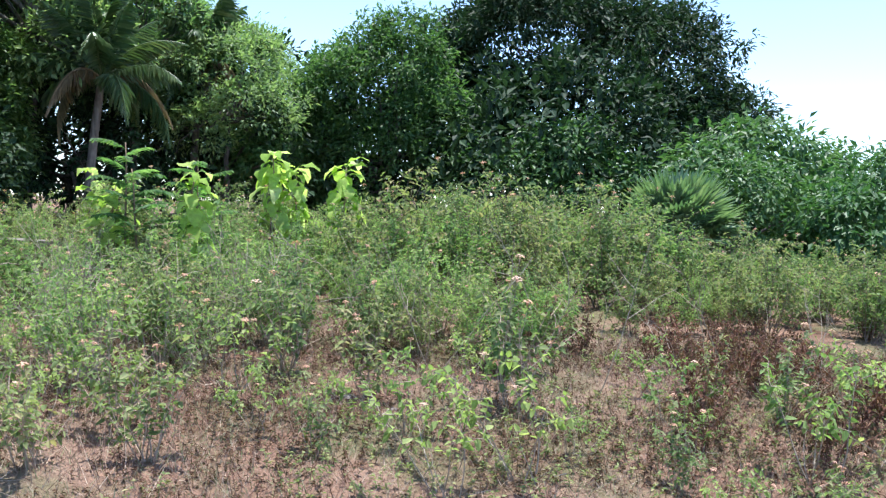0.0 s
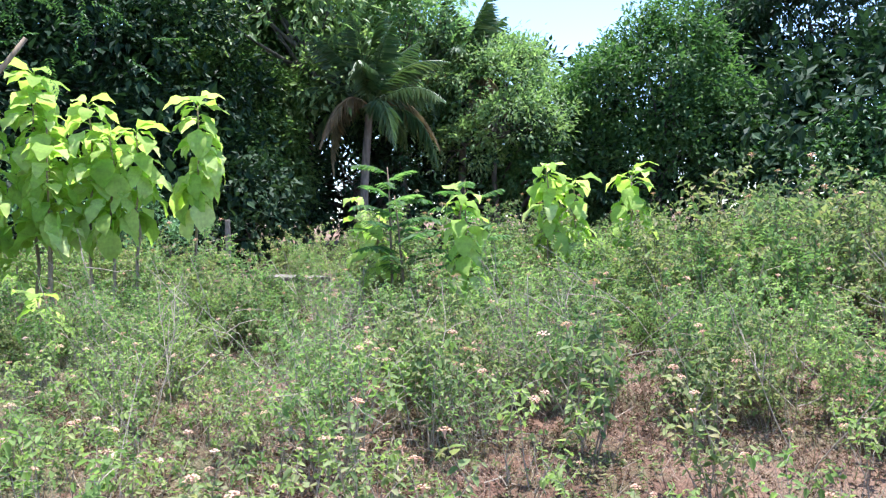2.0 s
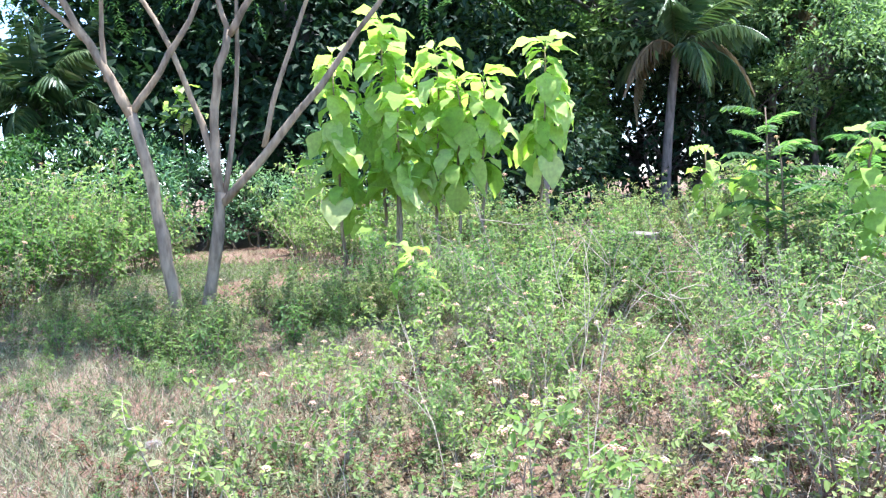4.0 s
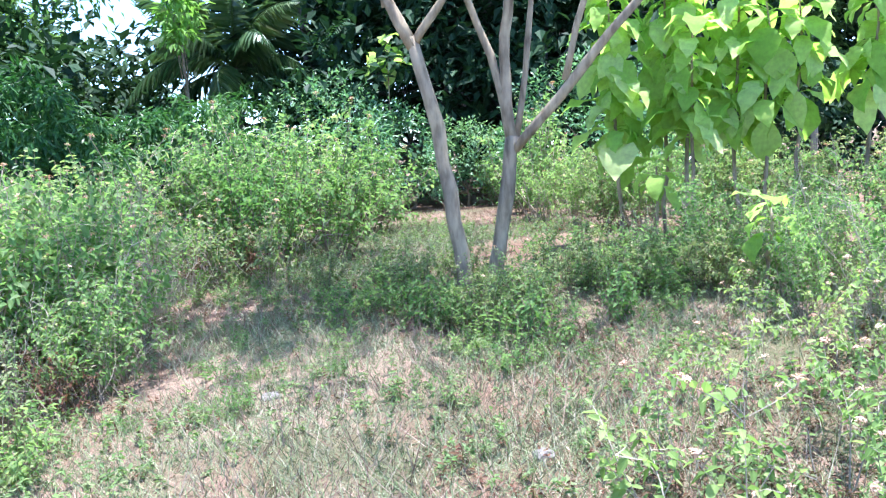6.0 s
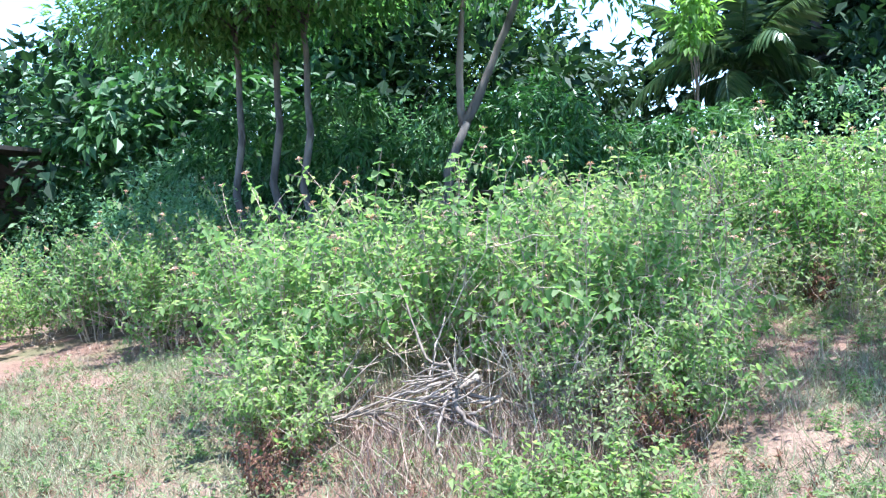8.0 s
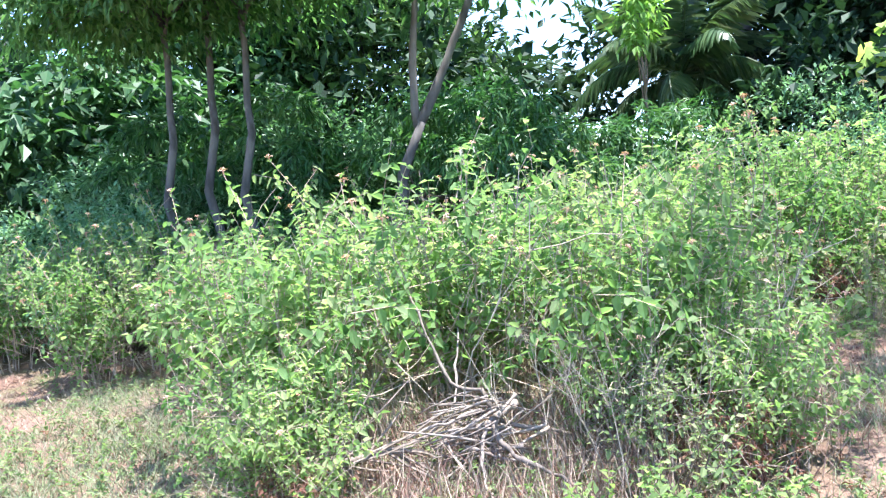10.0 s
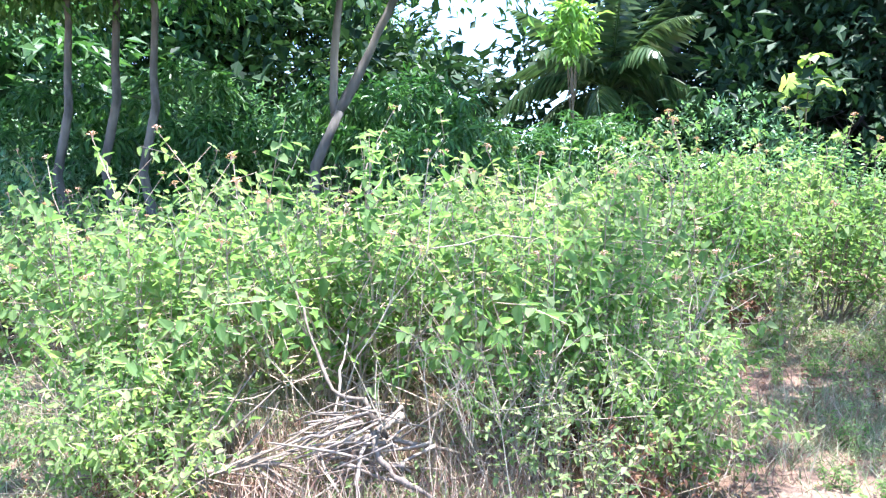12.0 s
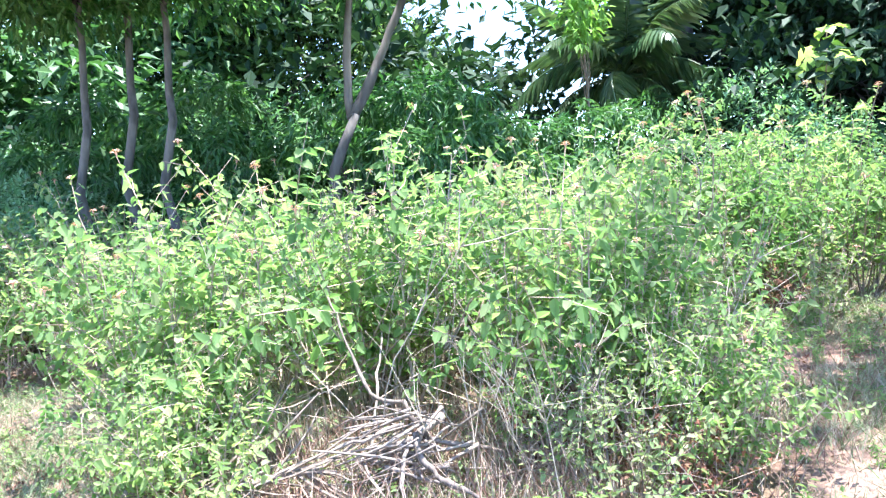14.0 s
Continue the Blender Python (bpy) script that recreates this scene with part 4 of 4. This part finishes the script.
for cx, cy, n, sx, sy, low, high in ((-8.15, 7.75, 16, 0.38, 0.28, 0.55, 1.1), (-7.6, 9.1, 12, 0.5, 0.35, 0.7, 1.2), (-8.9, 7.5, 7, 0.4, 0.4, 0.4, 0.8), (-8.4, 6.5, 16, 0.8, 0.45, 0.2, 0.5), (-10.3, 7.3, 10, 0.7, 0.4, 0.25, 0.6), (-7.2, 6.8, 12, 0.7, 0.6, 0.2, 0.45)):
    for _ in range(n):
        plant(murk, cx + thick.normal(0, sx), cy + thick.normal(0, sy), thick.uniform(0, 360), thick.uniform(low, high))
for x, y, s in ((-8.15, 4.72, 0.85), (-7.95, 4.95, 0.8), (-8.35, 4.55, 0.85), (-7.9, 4.75, 0.7), (-8.25, 4.95, 0.85), (-8.45, 4.75, 0.8)):
    plant(herb, x, y, x * 500, s)
plant(tall[:1], -9.95, 3.75, 40, 0.95)
plant(tall[1:2], -10.45, 4.75, 140, 1.22)
fill(tall[:2], -17.5, -0.2, -13.4, 2.2, 0.78, 0.75, 1.05, 325, lambda x, y: y > -0.6 - 0.5 * (x + 14.5))
for x, y, s in ((-9.25, 3.62, 0.6), (-9.6, 3.5, 0.55), (-8.85, 5.55, 0.6), (-9.05, 5.75, 0.62)):
    plant(tall, x, y, x * 700, s)
fill(twiggy + dry[:1] + tall[:1], -9.5, 4.75, -8.9, 5.7, 0.27, 0.42, 0.68, 328)
fill(tall + sprig, -10.1, 3.4, -9.35, 4.05, 0.32, 0.4, 0.56, 329)
plant([brush], -2.75, 9.3, 20, 1.15)
plant([brush], -2.2, 9.6, 120, 1.0)
plant([brush], -9.6, 5.9, 60, 0.85)

# feather-leaved saplings that stand out of the field
def feather_sapling(seed, x, y, height, n):
    rng = np.random.default_rng(seed)
    ob = tagged(new("feather_sapling"), "slender sapling with long feathery green leaves", "sapling", "feathery saplings")
    g = Geo()
    pts = stem_path(rng, (0, 0, 0), (0, 0, 1), height, 6, 0.04)
    g.tube(pts, np.linspace(0.02, 0.006, 7), 6)
    part("stem", g.mesh("stem", M_STEM, True), ob)
    for k in range(n):
        f = Geo()
        u = 0.35 + 0.65 * k / n
        p, _ = along(pts, [u])
        a = k * 2.4
        rib = stem_path(rng, (0, 0, 0), (math.cos(a), math.sin(a), 0.75), 0.56 * (1.15 - 0.5 * u), 6, 0.05, -0.11)
        f.tube(rib, np.linspace(0.006, 0.002, 7), 4)
        q, d = along(rib, np.linspace(0.15, 1, 14))
        side = unit(np.cross(d, np.tile([0, 0, 1.0], (14, 1))))
        for sign in (1, -1):
            f.leaves(q, side * sign + d * 0.6 + (0, 0, -0.3) + rng.normal(0, 0.12, (14, 3)), np.tile([0, 0, 1.0], (14, 1)), 0.115, 0.042, True)
        part("compound_leaf", f.mesh("compound_leaf", M_MID), ob, "", Matrix.Translation(p[0]))
    ob.matrix_basis = on_ground(x, y)


feather_sapling(71, -5.15, 12.3, 1.75, 13)
feather_sapling(72, -4.85, 12.1, 1.45, 12)
feather_sapling(73, -4.25, 12.35, 1.6, 11)

# ---- heap of cut sticks ----
def brushwood():
    rng = np.random.default_rng(81)
    ob = tagged(new("brushwood_heap"), "heap of bleached cut sticks and a bent dark branch", "wood heap")
    for k in range(70):
        g = Geo()
        length = rng.uniform(0.2, 0.44)
        a = rng.normal(math.radians(-98), 0.42) if k % 5 else rng.uniform(0, 6.283)
        d = np.array([math.cos(a), math.sin(a), rng.normal(-0.22, 0.16)])
        p0 = np.array([rng.normal(0, 0.1), rng.normal(0.12, 0.1), rng.uniform(0.06, 0.34)]) - d * length * rng.uniform(0.0, 0.3)
        pts = stem_path(rng, p0, d, length, 5, 0.09)
        pts[:, 2] = np.maximum(pts[:, 2], 0.02 + 0.04 * rng.random())
        r = rng.uniform(0.004, 0.008) if k % 5 else rng.uniform(0.008, 0.013)
        g.tube(pts, np.linspace(r, r * 0.6, 6) * (1 + 0.1 * rng.normal(0, 1, 6)), 6)
        part("stick", g.mesh("stick", M_STICK if k % 4 else M_DARK_STICK, True), ob)
    for pts, r, mat in (([(0.0, 0.2, 0.2), (-0.04, 0.13, 0.34), (-0.08, 0.12, 0.37), (-0.16, 0.06, 0.33), (-0.26, 0.02, 0.38), (-0.38, -0.02, 0.52), (-0.5, -0.05, 0.68), (-0.56, -0.07, 0.76)], 0.019, M_DARK_STICK),
                        ([(-0.1, -0.02, 0.1), (-0.25, 0.05, 0.3), (-0.55, 0.16, 0.46), (-0.88, 0.28, 0.6), (-0.9, 0.25, 0.62)], 0.011, M_STICK),
                        ([(-0.05, 0.28, 0.28), (0.02, 0.18, 0.25), (0.06, 0.08, 0.22), (0.02, 0.02, 0.2)], 0.034, M_STICK),
                        ([(0.02, 0.16, 0.25), (0.14, 0.1, 0.2), (0.24, 0.14, 0.14), (0.34, 0.16, 0.13), (0.42, 0.24, 0.1), (0.5, 0.34, 0.04)], 0.026, M_DARK_STICK),
                        ([(0.06, 0.1, 0.22), (0.2, 0.02, 0.12), (0.38, -0.02, 0.06), (0.55, -0.02, 0.02)], 0.016, M_STICK),
                        ([(0.0, 0.1, 0.28), (0.02, -0.1, 0.25), (0.0, -0.35, 0.18), (0.03, -0.58, 0.1)], 0.014, M_STICK),
                        ([(0.2, 0.3, 0.06), (0.22, 0.6, 0.1), (0.2, 0.9, 0.08)], 0.012, M_DARK_STICK)):
        g = Geo()
        q, _ = along(np.array(pts), np.linspace(0, 1, 18))
        for _ in range(2):
            q[1:-1] = (q[:-2] + q[1:-1] * 2 + q[2:]) / 4
        q[1:-1] += rng.normal(0, 0.004, (16, 3))
        g.tube(q, 0.62 * np.linspace(r, r * 0.45, 18) * (1 + 0.16 * rng.normal(0, 1, 18)), 8)
        part("branch", g.mesh("branch", mat, True), ob, "weathered crooked branch")
    ob.matrix_basis = on_ground(-9.48, 4.38)
    ob2 = tagged(new("fallen_branch"), "long weathered branch with twigs lying in the shrubs", "branch")
    g = Geo()
    q = stem_path(rng, (0, 0, 0.22), (0.12, 1, -0.02), 0.8, 9, 0.08)
    g.tube(q, np.linspace(0.02, 0.009, 10), 7)
    for _ in range(22):
        p, d = along(q, [rng.uniform(0.1, 0.95)])
        tw = stem_path(rng, p[0], d[0] + rng.normal(0, 0.5, 3), rng.uniform(0.25, 0.6), 4, 0.14)
        tw[:, 2] = np.maximum(tw[:, 2], 0.03)
        h = Geo()
        h.tube(tw, np.linspace(0.007, 0.003, 5), 4)
        part("twig", h.mesh("twig", M_DARK_STICK), ob2)
    part("limb", g.mesh("limb", M_DARK_STICK, True), ob2)
    ob2.matrix_basis = on_ground(-9.5, 3.4)


brushwood()

# ---- concrete bench ----
def bench():
    ob = tagged(new("concrete_bench"), "weathered concrete slab bench half hidden in shrubs", "bench")
    for name, box in (("slab", (-0.6, -0.2, 0.42, 0.6, 0.2, 0.5)), ("support", (-0.48, -0.17, -0.1, -0.34, 0.17, 0.42)), ("support", (0.34, -0.17, -0.1, 0.48, 0.17, 0.42))):
        bm = bmesh.new()
        x0, y0, z0, x1, y1, z1 = box
        bmesh.ops.create_cube(bm, size=1, matrix=Matrix.Translation(((x0 + x1) / 2, (y0 + y1) / 2, (z0 + z1) / 2)) @ Matrix.Diagonal((x1 - x0, y1 - y0, z1 - z0, 1)))
        bmesh.ops.bevel(bm, geom=bm.edges[:], offset=0.012, segments=2, affect="EDGES")
        me = bpy.data.meshes.new(name)
        bm.to_mesh(me)
        me.materials.append(M_CONCRETE)
        part(name, me, ob)
    ob.matrix_basis = pose(-7.4, 13.65, 0.47, 0, 0, -20)


bench()

# ---- tin-roofed hut at the edge of the grove ----
def hut():
    ob = tagged(new("hut"), "low hut with a pink plastered wall and rusty tin sheets", "hut")
    def box(name, mat, *b, label=""):
        g = Geo()
        g.box(*b)
        part(name, g.mesh(name, mat), ob, label)
    box("plinth", M_PLASTER, -1.2, -1.6, -0.3, 1.2, 1.4, 0.75, label="stained pink plaster")
    # painted dark so the gap above the plinth looks shaded
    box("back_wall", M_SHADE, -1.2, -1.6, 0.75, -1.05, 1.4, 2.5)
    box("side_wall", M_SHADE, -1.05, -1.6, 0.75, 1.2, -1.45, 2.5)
    for y in (-1.0, -0.1, 0.75, 1.3):
        box("post", M_BARK, 1.08, y - 0.045, 0.75, 1.17, y + 0.045, 1.7)
    for k in range(7):
        g = Geo()
        y = -1.75 + k * 0.47
        n = 13
        yy = np.linspace(0, 0.48, n)
        wave = 0.02 * np.cos(yy / 0.08 * 6.283)
        v = [(1.25 + w, y + a, z) for z in (1.62, 2.6) for a, w in zip(yy, wave)]
        f = [t for i in range(n - 1) for t in ((i, i + 1, n + i + 1), (i, n + i + 1, n + i))]
        g.add(v, f)
        part("tin_sheet", g.mesh("tin_sheet", M_RUST), ob)
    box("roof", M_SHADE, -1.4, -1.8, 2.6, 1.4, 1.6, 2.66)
    ob.matrix_basis = on_ground(-18.6, -1.95, -12)


hut()

# ---- stones and litter on the bare earth ----
def stone(x, y, size, seed):
    bm = bmesh.new()
    bmesh.ops.create_icosphere(bm, subdivisions=2, radius=1)
    for v in bm.verts:
        v.co *= 1 + 0.35 * noise.noise(v.co * 1.3 + Vector((seed, 0, 0)))
        v.co.z *= 0.45
    me = bpy.data.meshes.new("stone")
    bm.to_mesh(me)
    me.materials.append(M_STONE)
    ob = tagged(new("stone", me), "flat dark stone lying on the bare earth", "stone", "stones")
    ob.matrix_basis = on_ground(x, y, seed * 70, size, 0)


for k, (x, y, s) in enumerate(((-1.5, 8.35, 0.05), (-1.3, 8.3, 0.07), (-1.15, 8.2, 0.04), (-7.9, 6.2, 0.06), (-6.3, 6.6, 0.05))):
    stone(x, y, s, k + 1)


def dry_stalk(x, y, turn, size, seed):
    rng = np.random.default_rng(seed)
    g = Geo()
    pts = stem_path(rng, (0, 0, 0), (0.35, 0, 1), 0.95, 9, 0.1, -0.03)
    pts[:, 2] += 0.0
    g.tube(pts, np.linspace(0.003, 0.0013, 10), 5)
    for _ in range(3):
        p, d = along(pts, [rng.uniform(0.35, 0.9)])
        g.tube(stem_path(rng, p[0], d[0] + rng.normal(0, 0.6, 3), rng.uniform(0.15, 0.35), 3, 0.2), [0.0024, 0.002, 0.0017, 0.0014], 4)
    ob = tagged(new("dry_stalk", g.mesh("dry_stalk", M_STALK)), "pale dry stalk arching out of the shrubs", "dry stalk", "dry stalks among the shrubs")
    ob.matrix_basis = on_ground(x, y, turn, size)


for k in range(132):
    r = np.random.default_rng(900 + k)
    cx, cy, sx, sy = ((-9.15, 5.0, 0.2, 0.25), (-10.2, 4.4, 0.7, 0.5), (-9.3, 5.3, 0.25, 0.25), (-2.6, 10.0, 0.6, 0.4), (-5.0, 9.2, 1.0, 0.5), (-10.8, 6.3, 0.6, 0.5), (-4.0, 8.2, 0.9, 0.5), (-1.2, 9.3, 0.8, 0.4), (-9.6, 4.9, 0.5, 0.3), (-10.6, 5.2, 0.7, 0.4), (1.6, 9.6, 0.8, 0.5))[k % 11]
    dry_stalk(cx + r.normal(0, sx), cy + r.normal(0, sy), r.uniform(0, 360), r.uniform(0.5, 0.85) if k % 11 in (0, 2, 8) else r.uniform(0.8, 1.4), 950 + k)


def post():
    bm = bmesh.new()
    bmesh.ops.create_cone(bm, cap_ends=True, segments=10, radius1=0.05, radius2=0.042, depth=1.15)
    for v in bm.verts:
        v.co.z += 0.5
        v.co.x += 0.03 * v.co.z
    bmesh.ops.bevel(bm, geom=[e for e in bm.edges if all(v.co.z > 1 for v in e.verts)], offset=0.008, segments=1, affect="EDGES")
    me = bpy.data.meshes.new("fence_post")
    bm.to_mesh(me)
    me.materials.append(M_STICK)
    tagged(new("fence_post", me), "weathered wooden post standing among the weeds", "post").matrix_basis = on_ground(-9.4, 14.8)


post()


# ---- grass, straw and litter: nobody could count them ----
BARE = ((-9.4, 9.85, 0.8), (-9.15, 9.35, 0.6), (0.5, 12.4, 0.6))


def bare(x, y):
    return np.min([np.hypot(x - p, y - q) / r for p, q, r in BARE], 0) < 1


def sward(name, label, seed, count, box, mat, low, high, width, keep, lie=0.5, blade=True):
    rng = np.random.default_rng(seed)
    x, y = rng.uniform(box[0], box[2], count), rng.uniform(box[1], box[3], count)
    w = np.array([noise.noise((a * 0.8, b * 0.8, seed)) + 0.5 * noise.noise((a * 2.6, b * 2.6, seed)) for a, b in zip(x, y)])
    sel = (w + rng.normal(0, 0.25, count) > keep) & (~bare(x, y) | (rng.random(count) < 0.15))
    x, y = x[sel], y[sel]
    n = len(x)
    p = np.stack([x, y, ground_z(x, y) - 0.01], 1)
    d = unit(np.stack([rng.normal(0, lie, n), rng.normal(0, lie, n), rng.uniform(0.25, 1.0, n)], 1))
    g = Geo()
    g.leaves(p, d, rng.normal(0, 1, (n, 3)), rng.uniform(low, high, n), rng.uniform(width * 0.6, width * 1.3, n), False, 0.3, 0.05, blade=blade)
    tagged(new(name, g.mesh(name, mat)), label, "grass", kind="stuff")


sward("dry_straw", "short reddish-brown straw covering the bare earth", 401, 170000, (-6.0, 5.4, 4.2, 11.5), M_STRAW, 0.03, 0.1, 0.005, -0.5, 0.9)
sward("dry_straw", "pale dry straw over the open ground", 402, 170000, (-14.5, 1.0, -5.5, 12.5), M_STRAW, 0.03, 0.1, 0.005, -0.5, 0.9)
sward("grass", "thin mixed green and straw-coloured grass", 403, 270000, (-13.0, 1.2, -5.0, 11.0), M_GRASS, 0.04, 0.14, 0.005, -0.35, 0.6)
sward("grass", "sparse green grass among dry stalks", 404, 70000, (-5.5, 5.5, 5.0, 12.0), M_GRASS, 0.03, 0.12, 0.005, 0.0, 0.5)


def weeds(name, label, seed, count, box, mat, low, high, leaf, keep, per=9):
    """Low leafy weeds: a thin stalk each, with small leaves up it."""
    rng = np.random.default_rng(seed)
    x, y = rng.uniform(box[0], box[2], count), rng.uniform(box[1], box[3], count)
    w = np.array([noise.noise((a * 0.7, b * 0.7, seed)) + 0.6 * noise.noise((a * 2.1, b * 2.1, seed)) for a, b in zip(x, y)])
    clear = np.array([(b - 4.2 + 0.1 * a) > 1.3 or a < -7.2 for a, b in zip(x, y)])
    sel = (w + rng.normal(0, 0.2, count) > keep) & clear & ~bare(x, y)
    x, y = x[sel], y[sel]
    n = len(x)
    p = np.stack([x, y, ground_z(x, y) - 0.01], 1)
    d = unit(np.stack([rng.normal(0, 0.3, n), rng.normal(0, 0.3, n), np.ones(n)], 1))
    h = rng.uniform(low, high, n) * rng.uniform(0.6, 1.0, n)
    g = Geo()
    g.leaves(p, d, rng.normal(0, 1, (n, 3)), h, 0.006, False, 0.05, 0.0, blade=True)
    k = np.repeat(np.arange(n), per)
    u = rng.uniform(0.25, 1.0, len(k))
    q = p[k] + d[k] * (h[k] * u)[:, None]
    dd = rng.normal(0, 1, (len(k), 3)) * (1, 1, 0.35) + (0, 0, 0.1)
    g.leaves(q, dd, np.array([0, 0, 1.0]) + rng.normal(0, 0.4, (len(k), 3)), leaf * rng.uniform(0.6, 1.3, len(k)), leaf * 0.5 * rng.uniform(0.6, 1.3, len(k)), False, 0.2, 0.1)
    tagged(new(name, g.mesh(name, mat)), label, "weeds", kind="stuff")


weeds("low_weeds", "low dusty green weeds over the open ground", 411, 6500, (-13.5, 1.0, -4.5, 11.5), M_DULL, 0.05, 0.2, 0.035, -0.1)
weeds("low_weeds", "low fresh green weeds in patches", 412, 3500, (-13.0, 1.0, -4.5, 11.0), M_HERB, 0.05, 0.2, 0.035, 0.15)
weeds("low_weeds", "low dusty weeds among the dry stalks", 413, 5000, (-5.5, 5.6, 4.5, 12.0), M_DULL, 0.05, 0.22, 0.032, 0.0)
weeds("withered_weeds", "withered reddish-brown weeds over the earth", 414, 13000, (-6.0, 5.4, 4.5, 11.5), M_WITHER, 0.04, 0.18, 0.026, -0.25, 7)
weeds("withered_weeds", "withered stalks in the clearing", 415, 5000, (-13.0, 1.0, -5.0, 11.0), M_WITHER, 0.04, 0.16, 0.026, 0.1, 7)
sward("dry_grass", "knee-high reddish dry grass stems round the brushwood", 405, 4500, (-10.2, 3.9, -8.6, 5.8), M_STRAW, 0.1, 0.32, 0.006, -0.3, 0.3)
sward("dry_grass", "thin dry grass stems standing among the weeds", 406, 9000, (-4.5, 6.2, 3.5, 11.0), M_STRAW, 0.1, 0.3, 0.005, 0.15, 0.35)
sward("dry_grass", "thin dry grass stems in the clearing", 407, 8000, (-9.5, 4.6, -4.8, 8.5), M_STRAW, 0.08, 0.26, 0.005, 0.15, 0.35)
